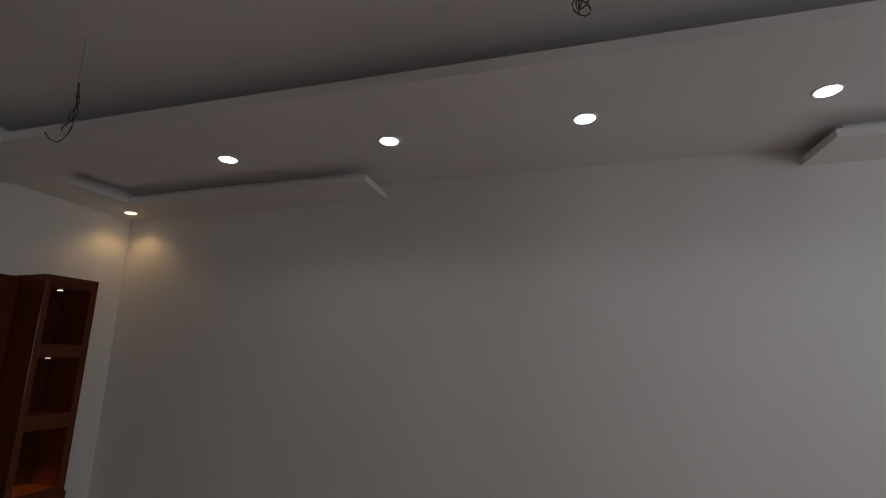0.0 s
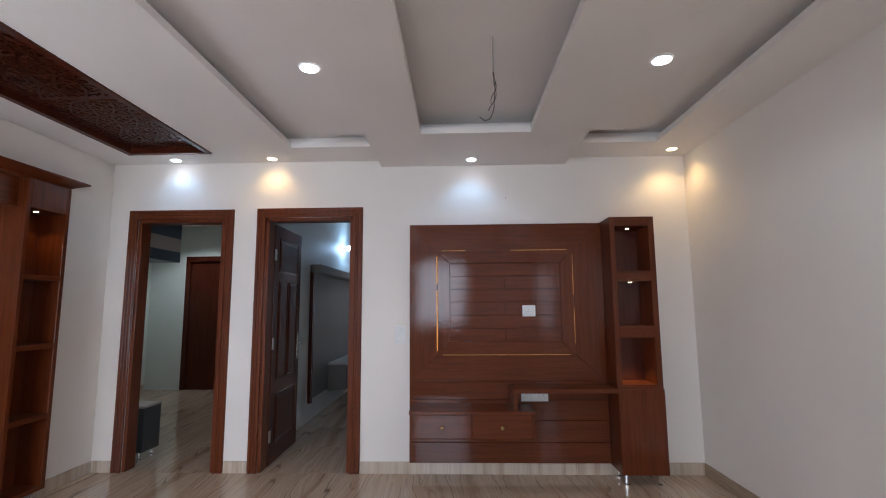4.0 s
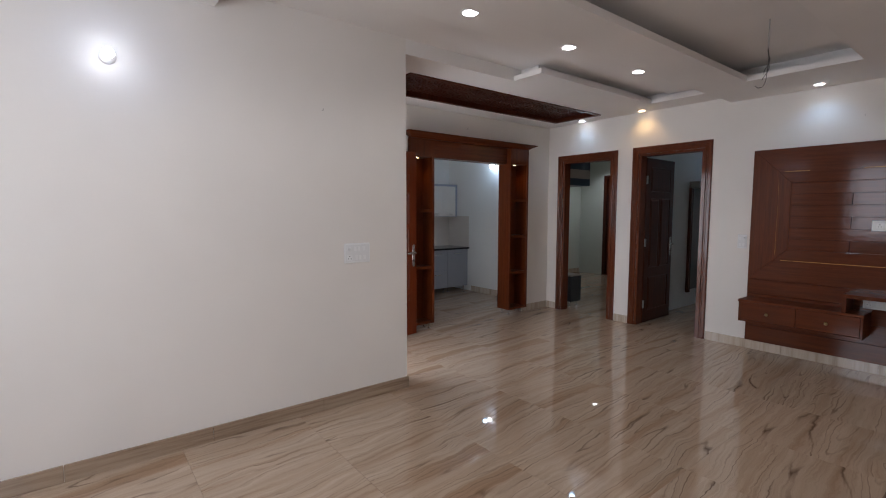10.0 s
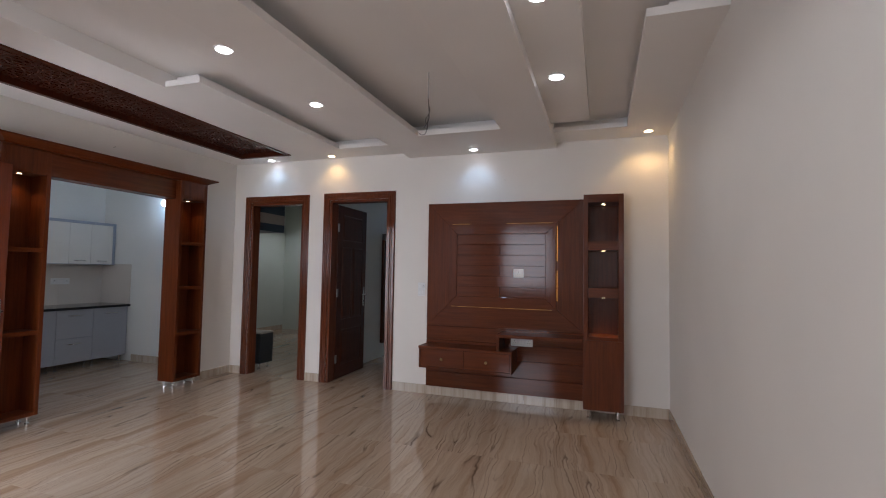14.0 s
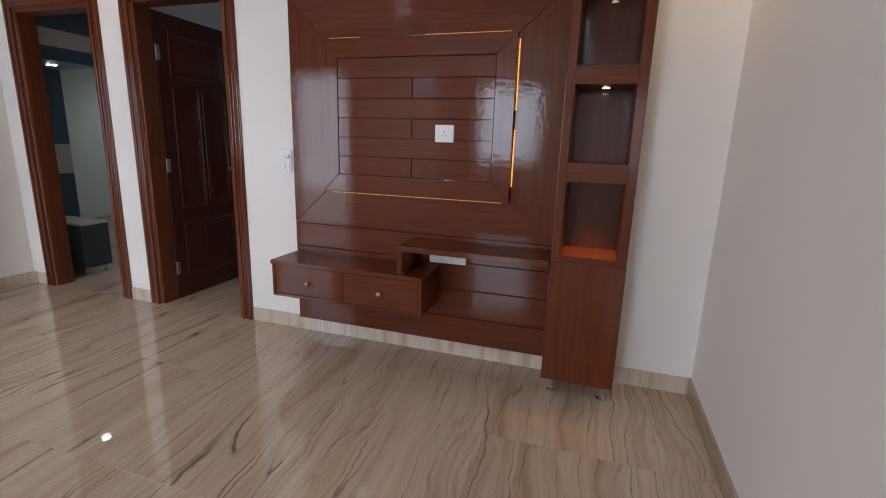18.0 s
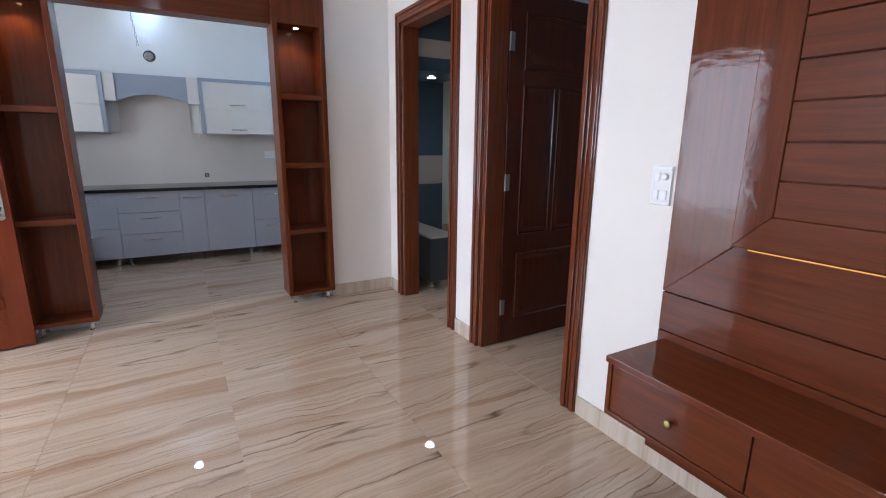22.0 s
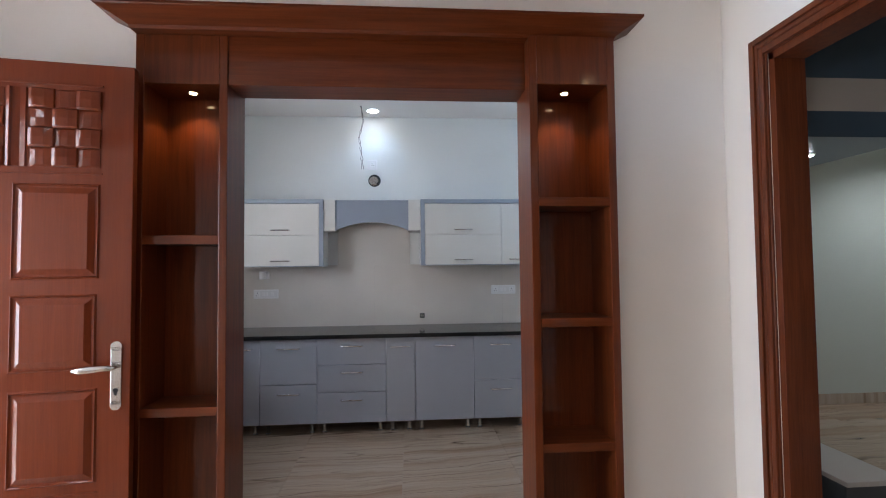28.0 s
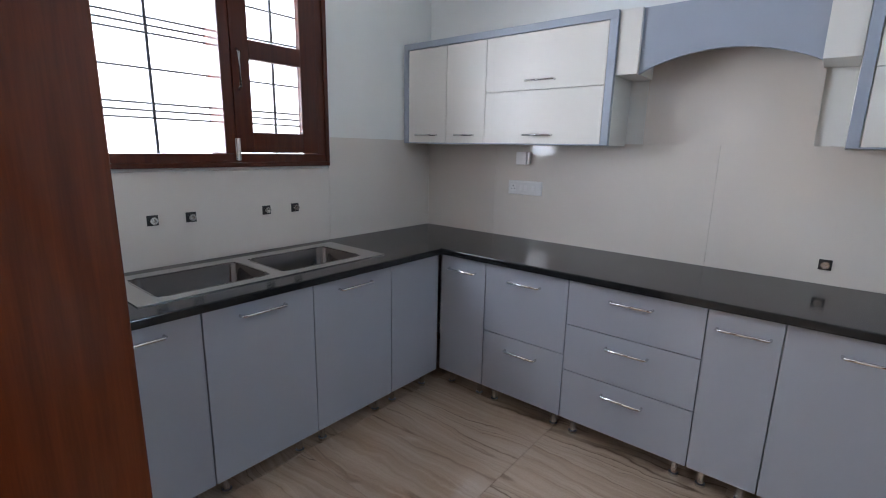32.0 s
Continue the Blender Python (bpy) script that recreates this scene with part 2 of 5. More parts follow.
GLOSSW = material("cream_gloss_laminate", (0.74, 0.72, 0.67), 0.3, coat=0.06, build=laminate((0.74, 0.72, 0.67)))
GLOSSW.node_tree.nodes["Principled BSDF"].inputs["Specular IOR Level"].default_value = 0.25
GRANITE = material("black_granite", (0.015, 0.015, 0.016), 0.12, build=speckled)
SPLASH = material("beige_wall_tile", (0.68, 0.63, 0.57), 0.08, build=laminate((0.68, 0.63, 0.57)))
STEEL = material("stainless_steel", (0.62, 0.61, 0.59), 0.24, 1.0, build=brushed)
CHROME = material("polished_chrome", (0.72, 0.72, 0.71), 0.1, 1.0)
HINGE = material("dull_steel", (0.30, 0.29, 0.28), 0.35, 1.0)
BRASS = material("antique_brass", (0.35, 0.26, 0.12), 0.3, 1.0)
PLASTIC = material("white_plastic", (0.8, 0.8, 0.79), 0.3)
GREYPLASTIC = material("grey_plastic", (0.74, 0.74, 0.73), 0.4)
BLACK = material("black_rubber", (0.02, 0.02, 0.02), 0.5)
NAVY = material("navy_laminate", (0.045, 0.075, 0.11), 0.3, build=laminate((0.045, 0.075, 0.11)))
BEIGE = material("beige_laminate", (0.42, 0.38, 0.34), 0.35, build=laminate((0.42, 0.38, 0.34)))
CHARCOAL = material("charcoal_laminate", (0.04, 0.045, 0.05), 0.35, build=laminate((0.04, 0.045, 0.05)))
PALE = material("pale_painted_concrete", (0.84, 0.83, 0.81), 0.7, build=plaster((0.84, 0.83, 0.81)))
LEDW = glow("white_led", (0.93, 0.97, 1.0), 14)
LEDWARM = glow("warm_led", (1.0, 0.72, 0.38), 10)
STRIPDOT = glow("amber_led_bead", (1.0, 0.42, 0.07), 0.7)
STRIP = glow("amber_led_strip", (1.0, 0.46, 0.08), 0.28)
glass = bpy.data.materials.new("clear_glass")
glass.use_nodes = True
gb = glass.node_tree.nodes["Principled BSDF"]
gb.inputs["Transmission Weight"].default_value, gb.inputs["Roughness"].default_value = 1.0, 0.0
gb.inputs["IOR"].default_value = 1.45

# ---- builders ----
ORG = {}
SHIFT = Vector((0, 0, 0))


def thing(name, at=(0, 0, 0), label="", category="", group="", kind="", local=False):
    ob = new(name)
    ob.empty_display_size = 0.1
    ob.location = Vector(at) + SHIFT
    ORG[ob] = Vector((0, 0, 0)) if local else Vector(at)
    return tagged(ob, label, category, group, kind)


def part(name, bm, mat, parent=None, label="", smooth=False, kind="", category=""):
    mesh = bpy.data.meshes.new(name)
    org = ORG.get(parent, Vector((0, 0, 0)))
    for v in bm.verts:
        v.co -= org
    bm.to_mesh(mesh)
    bm.free()
    mesh.materials.append(mat)
    if smooth:
        for f in mesh.polygons:
            f.use_smooth = True
    ob = new(name, mesh)
    if parent:
        ob.parent = parent
        ORG[ob] = org
    return tagged(ob, label, category, "", kind)


def add_box(bm, lo, hi, bevel=0.0):
    x0, y0, z0 = (min(a, b) for a, b in zip(lo, hi))
    x1, y1, z1 = (max(a, b) for a, b in zip(lo, hi))
    m = Matrix.Translation(((x0 + x1) / 2, (y0 + y1) / 2, (z0 + z1) / 2)) @ Matrix.Diagonal((x1 - x0, y1 - y0, z1 - z0, 1))
    if bevel:
        tmp = bmesh.new()
        bmesh.ops.create_cube(tmp, size=1, matrix=m)
        bmesh.ops.bevel(tmp, geom=tmp.edges[:], offset=bevel, segments=2, affect="EDGES", profile=0.5)
        data = bpy.data.meshes.new("tmp")
        tmp.to_mesh(data)
        tmp.free()
        bm.from_mesh(data)
        bpy.data.meshes.remove(data)
    else:
        bmesh.ops.create_cube(bm, size=1, matrix=m)
    return bm


def box(name, lo, hi, mat, parent=None, label="", bevel=0.003, kind="", category=""):
    return part(name, add_box(bmesh.new(), lo, hi, bevel), mat, parent, label, kind=kind, category=category)


def boxes(name, pieces, mat, parent=None, label="", bevel=0.0, kind=""):
    bm = bmesh.new()
    for lo, hi in pieces:
        add_box(bm, lo, hi, bevel)
    return part(name, bm, mat, parent, label, kind=kind)


def lathe(bm, at, profile, seg=20, axis="z"):
    """A turned solid: profile of (radius, height) about the axis through at."""
    rings = []
    for r, h in profile:
        ring = []
        for i in range(seg):
            a = 2 * math.pi * i / seg
            u, v = r * math.cos(a), r * math.sin(a)
            p = {"z": (u, v, h), "x": (h, u, v), "y": (u, h, v)}[axis]
            ring.append(bm.verts.new(Vector(at) + Vector(p)))
        rings.append(ring)
    for a, b in zip(rings, rings[1:]):
        for i in range(seg):
            bm.faces.new((a[i], a[(i + 1) % seg], b[(i + 1) % seg], b[i]))
    bm.faces.new(rings[0])
    bm.faces.new(rings[-1])
    bmesh.ops.recalc_face_normals(bm, faces=bm.faces[:])
    return bm


def tube(bm, points, r, seg=8):
    """A round rod along points."""
    rings = []
    pts = [Vector(p) for p in points]
    for i, p in enumerate(pts):
        d = (pts[min(i + 1, len(pts) - 1)] - pts[max(i - 1, 0)]).normalized()
        side = d.cross(Vector((0, 0, 1)))
        side = side.normalized() if side.length > 0.05 else Vector((1, 0, 0))
        up = side.cross(d)
        rings.append([bm.verts.new(p + r * (math.cos(2 * math.pi * k / seg) * side + math.sin(2 * math.pi * k / seg) * up)) for k in range(seg)])
    for a, b in zip(rings, rings[1:]):
        for i in range(seg):
            bm.faces.new((a[i], a[(i + 1) % seg], b[(i + 1) % seg], b[i]))
    bm.faces.new(rings[0])
    bm.faces.new(rings[-1])
    bmesh.ops.recalc_face_normals(bm, faces=bm.faces[:])
    return bm


def structure(name, pieces, mat, label=""):
    return tagged(boxes(name, pieces, mat, None, label), kind="structure")


def pierced(axis, d0, d1, u0, u1, v0, v1, holes):
    """A slab across an axis from d0 to d1 with rectangular holes (ua, ub, va, vb), as one connected solid."""
    bm = bmesh.new()
    us = sorted({u0, u1} | {u for h in holes for u in h[:2]})
    vs = sorted({v0, v1} | {v for h in holes for v in h[2:]})
    point = {"x": lambda u, v: (d0, u, v), "y": lambda u, v: (u, d0, v), "z": lambda u, v: (u, v, d0)}[axis]
    grid = {}
    for ua, ub in zip(us, us[1:]):
        for va, vb in zip(vs, vs[1:]):
            if any(h[0] <= ua and ub <= h[1] and h[2] <= va and vb <= h[3] for h in holes):
                continue
            corners = ((ua, va), (ub, va), (ub, vb), (ua, vb))
            for p in corners:
                if p not in grid:
                    grid[p] = bm.verts.new(point(*p))
            bm.faces.new([grid[p] for p in corners])
    out = bmesh.ops.extrude_face_region(bm, geom=bm.faces[:])
    step = {"x": (d1 - d0, 0, 0), "y": (0, d1 - d0, 0), "z": (0, 0, d1 - d0)}[axis]
    bmesh.ops.translate(bm, verts=[g for g in out["geom"] if isinstance(g, bmesh.types.BMVert)], vec=step)
    bmesh.ops.recalc_face_normals(bm, faces=bm.faces[:])
    return bm


def wall(name, axis, d0, d1, u0, u1, holes, mat, label, top=None):
    return part(name, pierced(axis, d0, d1, u0, u1, 0.0, top or TOP, holes), mat, None, label, kind="structure")


# ---- large structure ----
TOP = 2.79
DOOR = 2.165
BACK = -4.70
WY0, WY1, WZ0, WZ1 = -3.84, -2.5, 1.23, 2.25
floor = structure("floor", [((-4.75, -5.0, -0.12), (3.64, 3.1, -0.004)), ((3.64, -1.06, -0.12), (7.9, 3.1, -0.004))], GROUT, "cement bed and grout under glossy veined floor tiles")
wall("wall_tv", "x", -0.12, 0.0, -2.29, 2.828, [(-2.025, -1.24, 0.0, DOOR), (-0.865, -0.085, 0.0, DOOR)], WALL, "cream painted plaster wall with two doorways")
wall("wall_north", "y", 2.828, 3.0, -6.2, 7.6, [(6.1, 7.4, 0.8, 2.2)], WALL, "cream painted plain plaster wall")
structure("wall_switch", [((3.5, -1.06, 0), (7.8, -0.86, TOP))], WALL, "cream painted plaster wall with switchboard")
wall("wall_entrance", "x", 3.5, 3.64, -2.29, -1.06, [(-2.13, -1.06, 0.0, 2.2)], WALL, "cream painted plaster wall round the entrance door")
wall("wall_kitchen_front", "y", -2.43, -2.29, -0.12, 3.7, [(0.547, 2.524, 0.0, 2.3)], WALL, "cream painted plaster wall round the kitchen opening")
structure("wall_kitchen_back", [((-0.24, -4.92, 0), (3.7, -4.715, TOP))], KWALL, "white painted kitchen wall")
structure("wall_kitchen_west", [((-0.24, -4.715, 0), (-0.12, -2.29, TOP)), ((-0.12, -4.715, 0), (-0.036, -2.43, TOP))], KWALL, "white painted kitchen wall")
wall("wall_kitchen_east", "x", 3.502, 3.66, -4.715, -2.43, [(WY0, WY1, WZ0, WZ1)], KWALL, "white painted kitchen wall with a window")
wall("wall_east", "x", 7.6, 7.8, -0.86, 3.0, [(-0.25, 1.1, 0.9, 2.45)], WALL, "cream painted wall with a tall window")
structure("wall_room_divider", [((-4.7, -1.06, 0), (-0.12, -1.0, TOP))], KWALL, "pale painted wall between the bedrooms")
structure("wall_bedroom_south", [((-4.0, -4.6, 0), (-0.24, -4.5, TOP)), ((-0.26, -4.5, 0), (-0.24, -2.29, TOP))], BEDWALL, "pale green painted bedroom wall")
wall("wall_bedroom_west", "x", -4.0, -3.9, -4.5, -1.06, [(-3.87, -3.08, 0.0, 2.25)], BEDWALL, "pale green painted bedroom wall with a doorway")
wall("wall_far_bedroom_west", "x", -4.7, -4.6, -1.0, 2.828, [(-1.0, 0.3, 0.0, 2.25)], KWALL, "pale painted bedroom wall round a glazed door")
structure("ceiling", [((-4.75, -5.0, TOP), (3.7, 3.1, TOP + 0.12)), ((3.7, -1.06, TOP), (7.9, 3.1, TOP + 0.12))], CEIL, "white painted ceiling slab")

# dropped ceiling: mid level, centre band, coves
ML, CB = 2.675, 2.617
SY, PY, QY, RY = -0.53, -0.20, 0.16, 0.575
NR, NQ, NP, NS = 1.37, 1.79, 2.125, 2.445
XW, XP, XE, XS, XR = 0.38, 0.65, 2.28, 4.87, 0.79
drop = [((0, -0.86, ML), (XW, QY, ML + 0.045)), ((0, NQ, ML), (XW, 2.828, ML + 0.045))]
drop += [((0, -0.86, ML + 0.045), (XW - 0.10, QY, TOP)), ((0, NQ, ML + 0.045), (XW - 0.10, 2.828, TOP))]
for y0, y1 in ((-0.86, SY), (NS, 2.828)):
    drop.append(((XW, y0, ML), (XE, y1, ML + 0.045)))
    drop.append(((XS, y0, ML), (7.6, y1, ML + 0.045)))
    w0, w1 = (y0, y1 - 0.12) if y0 < 0 else (y0 + 0.12, y1)
    drop.append(((XW - 0.10, w0, ML + 0.045), (XE - 0.10, w1, TOP)))
    drop.append(((XS + 0.10, w0, ML + 0.045), (7.6, w1, TOP)))
drop.append(((XP, PY, ML), (7.6, QY, TOP)))
drop.append(((XP, NQ, ML), (7.6, NP, TOP)))
drop.append(((0, QY, CB), (XR, NQ, CB + 0.05)))
drop.append(((0, QY, CB + 0.05), (XR - 0.25, NQ, TOP)))
drop.append(((XR, QY, CB), (7.6, RY, CB + 0.05)))
drop.append(((XR, NR, CB), (7.6, NQ, CB + 0.05)))
drop.append(((XR - 0.25, QY, CB + 0.05), (7.6, RY - 0.28, TOP)))
drop.append(((XR - 0.25, NR + 0.28, CB + 0.05), (7.6, NQ, TOP)))
LX0, LX1, LY0, LY1 = 0.285, 3.20, -1.955, -1.235
drop += [((0, -2.29, ML), (3.5, LY0, TOP)), ((0, LY1, ML), (3.5, -0.86, TOP)), ((0, LY0, ML), (LX0, LY1, TOP)), ((LX1, LY0, ML), (3.5, LY1, TOP))]
structure("ceiling_dropped", drop, CEIL, "white painted stepped gypsum ceiling with coves")
structure("ceiling_kitchen", [((-0.036, BACK - 0.01, 2.755), (3.502, -4.2, TOP))], CEIL, "white painted dropped ceiling strip in the kitchen")


# skirting, with the veins upright
def streaked(tree, bsdf):
    """Skirting stone with soft upright streaks."""
    n = node(tree, "TexNoise", Scale=1.0, Detail=5, Roughness=0.6)
    tree.links.new(coords(tree, (14, 14, 0.8)), n.inputs["Vector"])
    tree.links.new(ramp(tree, n.outputs[0], [(0.3, (0.33, 0.24, 0.17)), (0.45, (0.50, 0.41, 0.32)), (0.6, (0.58, 0.50, 0.41)), (0.75, (0.45, 0.35, 0.26))]), bsdf.inputs["Base Color"])


SKIRT = material("streaked_skirting_tile", (0.5, 0.42, 0.33), 0.12, build=streaked)


def drawn(tree, bsdf):
    """Skirting stone with level brown streaks, its colour darkened for walls turned from the light."""
    n = node(tree, "TexNoise", Scale=1.0, Detail=5, Roughness=0.6)
    tree.links.new(coords(tree, (1.6, 1.6, 34)), n.inputs["Vector"])
    tree.links.new(ramp(tree, n.outputs[0], [(0.3, (0.20, 0.13, 0.085)), (0.45, (0.31, 0.22, 0.15)), (0.62, (0.40, 0.30, 0.215)), (0.75, (0.30, 0.21, 0.14))]), bsdf.inputs["Base Color"])


SHADESKIRT = material("shade_brown_skirting_tile", (0.3, 0.21, 0.14), 0.08, build=drawn)
baseboard = thing("baseboard", (0, 0, 0), "cream and brown veined stone skirting, coloured darker on the walls turned from the light", "", "", "structure")


def skirting(lo, hi, step=0.735, mat=None):
    """A run of skirting tiles 10 mm proud of the wall, from lo to hi (x, y)."""
    (x0, y0), (x1, y1) = lo, hi
    long_x = (x1 - x0) > (y1 - y0)
    a, b = (x0, x1) if long_x else (y0, y1)
    while a < b - 0.01:
        c = min(a + step, b)
        if long_x:
            box("skirting_tile", (a + 0.001, y0, 0), (c - 0.001, y1, 0.095), mat or SKIRT, baseboard, bevel=0.0015)
        else:
            box("skirting_tile", (x0, a + 0.001, 0), (x1, c - 0.001, 0.095), mat or SKIRT, baseboard, bevel=0.0015)
        a = c


skirting((0, -2.28), (0.012, -2.115))
skirting((0, -1.15), (0.012, -0.953))
skirting((0, 0.005), (0.012, 2.83))
# these two walls get the browner stone, with their shade in its colour
skirting((0.012, 2.816), (7.59, 2.828), mat=SHADESKIRT)
skirting((3.5, -0.86), (7.6, -0.848), mat=SHADESKIRT)
skirting((3.488, -1.05), (3.5, -0.848), mat=SHADESKIRT)
skirting((0.012, -2.29), (0.55, -2.278))
skirting((-3.89, -4.5), (-0.27, -4.488))
skirting((-3.9, -3.04), (-3.888, -1.07))
skirting((-0.036, -4.05), (-0.024, -2.44))
skirting((-4.59, 2.816), (-0.13, 2.828))


# ---- doors ----
def door_frame(name, y0, y1, top, x_face, x_back, label, width=0.085, toward=1):
    """A moulded wooden frame round an opening in a wall across x; y0, y1, top: the frame's outer edges."""
    f = thing(name, (x_face, (y0 + y1) / 2, 0), label, "door frame", "", "structure")
    for side in (0, 1):
        a = y0 if side == 0 else y1
        s = 1 if side == 0 else -1
        p = [((x_face, a, 0), (x_face + toward * 0.012, a + s * width, top)),
             ((x_face + toward * 0.012, a + s * 0.006, 0), (x_face + toward * 0.022, a + s * 0.030, top - 0.006)),
             ((x_face + toward * 0.012, a + s * 0.040, 0), (x_face + toward * 0.018, a + s * 0.052, top - 0.04)),
             ((x_face + toward * 0.012, a + s * 0.060, 0), (x_face + toward * 0.024, a + s * (width - 0.002), top - 0.06))]
        boxes("casing", p, FRAME, f, bevel=0.003)
        boxes("jamb", [((x_face - toward * 0.001, a + s * (width - 0.004), 0), (x_back, a + s * (width + 0.028), top - width))], FRAME, f, bevel=0.002)
    p = [((x_face, y0 + width, top - width), (x_face + toward * 0.012, y1 - width, top)),
         ((x_face + toward * 0.012, y0 + 0.03, top - 0.030), (x_face + toward * 0.022, y1 - 0.03, top - 0.006)),
         ((x_face + toward * 0.012, y0 + 0.052, top - 0.052), (x_face + toward * 0.018, y1 - 0.052, top - 0.040)),
         ((x_face + toward * 0.012, y0 + width - 0.002, top - width + 0.002), (x_face + toward * 0.024, y1 - width + 0.002, top - 0.060))]
    boxes("head_casing", p, FRAME, f, bevel=0.003)
    boxes("head_jamb", [((x_face - toward * 0.001, y0 + width - 0.004, top - width - 0.028), (x_back, y1 - width + 0.004, top - width + 0.004))], FRAME, f, bevel=0.002)
    return f


door_frame("door_1", -2.11, -1.154, 2.245, 0, -0.13, "varnished red-brown moulded wooden door frame, no leaf in view")
door_frame("door_2", -0.949, 0.0, 2.25, 0, -0.13, "varnished red-brown moulded wooden door frame with an open leaf")


def raised_panel(name, u0, u1, w0, w1, d, mat, parent, slope=0.022, depth=0.010):
    """A fielded panel on the face y = d (facing -y in local space), with bevelled borders and a sunk groove."""
    bm = bmesh.new()
    rim = [(u0, w0), (u1, w0), (u1, w1), (u0, w1)]
    rings = []
    for inset, out in ((0, 0), (0.006, 0.006), (0.012, -0.002), (0.012 + slope, -0.002 + depth)):
        rings.append([bm.verts.new((u0 + inset if u == u0 else u1 - inset, d - out, w0 + inset if w == w0 else w1 - inset)) for u, w in rim])
    for a, b in zip(rings, rings[1:]):
        for i in range(4):
            bm.faces.new((a[i], a[(i + 1) % 4], b[(i + 1) % 4], b[i]))
    bm.faces.new(rings[-1])
    back = [bm.verts.new((u, d + 0.004, w)) for u, w in rim]
    for i in range(4):
        bm.faces.new((rings[0][i], back[i], back[(i + 1) % 4], rings[0][(i + 1) % 4]))
    bm.faces.new(back)
    bmesh.ops.recalc_face_normals(bm, faces=bm.faces[:])
    return part(name, bm, mat, parent)


def lever_handle(parent, u, w, d, back):
    """A satin lever on a long rounded plate, lever pointing to the hinge (-u)."""
    bm = bmesh.new()
    add_box(bm, (u - 0.019, d - 0.006, w - 0.115), (u + 0.019, d, w + 0.105), 0.0028)
    lathe(bm, (u, d - 0.006, w + 0.105), [(0.019, 0.0), (0.019, 0.006)], 20, "y")
    lathe(bm, (u, d - 0.006, w - 0.115), [(0.019, 0.0), (0.019, 0.006)], 20, "y")
    plate = part("handle_plate", bm, STEEL, parent, "satin steel handle plate")
    bm = bmesh.new()
    lathe(bm, (u, d - 0.045, w + 0.03), [(0.009, 0.0), (0.009, 0.040)], 14, "y")
    pts = [(u, w + 0.03, 0.010), (u - 0.03, w + 0.031, 0.011), (u - 0.07, w + 0.028, 0.013), (u - 0.105, w + 0.025, 0.012), (u - 0.128, w + 0.026, 0.006)]
    rings = []
    for ua, wa, ra in pts:
        rings.append([bm.verts.new((ua, d - 0.045 + 0.55 * ra * math.cos(2 * math.pi * k / 12), wa + ra * math.sin(2 * math.pi * k / 12))) for k in range(12)])
    for a, b in zip(rings, rings[1:]):
        for k in range(12):
            bm.faces.new((a[k], a[(k + 1) % 12], b[(k + 1) % 12], b[k]))
    bm.faces.new(rings[0])
    bm.faces.new(rings[-1])
    bmesh.ops.recalc_face_normals(bm, faces=bm.faces[:])
    part("lever", bm, STEEL, plate, smooth=True)
    bm = bmesh.new()
    lathe(bm, (u, d - 0.0085, w - 0.06), [(0.009, 0.0), (0.009, 0.003)], 14, "y")
    add_box(bm, (u - 0.004, d - 0.0085, w - 0.078), (u + 0.004, d - 0.006, w - 0.06))
    part("keyhole", bm, BLACK, plate)


def hinge(parent, u, w, d):
    bm = bmesh.new()
    lathe(bm, (u, d, w - 0.05), [(0.007, 0.0), (0.007, 0.1)], 10)
    add_box(bm, (u - 0.0, d - 0.002, w - 0.05), (u + 0.03, d + 0.0005, w + 0.05))
    return part("hinge", bm, HINGE, parent, "steel butt hinge")


# panelled bedroom leaf, opened back into the room: local x runs from the hinge, the seen face looks to local -y
LEAFWOOD = material("dark_varnished_leaf", (0.1, 0.03, 0.015), 0.5, coat=0.55, build=varnished((0.042, 0.0072, 0.0022), (0.075, 0.0135, 0.0036), "z", 0.10))
leaf = thing("door_leaf", (0, 0, 0), "dark varnished six-panel wooden door leaf, standing open", "door", local=True)
W2, H2 = 0.76, 2.13
box("slab", (0, 0, 0.006), (W2, 0.036, H2), LEAFWOOD, leaf, bevel=0.003)
for u0, u1, w0, w1 in ((0.11, 0.65, 1.70, 2.02), (0.11, 0.365, 0.72, 1.62), (0.395, 0.65, 0.72, 1.62), (0.11, 0.65, 0.16, 0.60)):
    raised_panel("panel", u0, u1, w0, w1, 0.0, LEAFWOOD, leaf, 0.03, 0.008)
lever_handle(leaf, W2 - 0.055, 0.98, 0.0, 0.036)
for w in (0.25, 1.05, 1.85):
    hinge(leaf, 0.0, w, -0.004)
leaf.matrix_basis = pose(-0.135, -0.828, 0, 0, 0, 181.5)
# seen from the hall the face looks to +y, so the leaf is turned by half a circle about z

# carved entrance leaf
main = thing("entrance_door_leaf", (0, 0, 0), "varnished teak entrance door, carved blocks and fielded panels, standing open", "door", local=True)
W1, H1 = 0.97, 2.113
WOODDOOR = material("varnished_teak", (0.25, 0.08, 0.03), 0.5, coat=0.65, build=varnished((0.128, 0.0205, 0.0046), (0.165, 0.0290, 0.0066), "z", 0.10))
box("slab", (0, 0, 0), (W1, 0.04, H1), WOODDOOR, main, bevel=0.003)


def z_at(v):
    return H1 * (1 - v)


for u0, u1, v0, v1 in ((0.115, 0.527, 0.222, 0.362), (0.59, 0.886, 0.219, 0.389), (0.59, 0.88, 0.416, 0.55), (0.59, 0.886, 0.582, 0.747), (0.12, 0.525, 0.61, 0.75)):
    raised_panel("fielded_panel", u0 * W1, u1 * W1, z_at(v1), z_at(v0), 0.0, WOODDOOR, main, 0.026, 0.012)


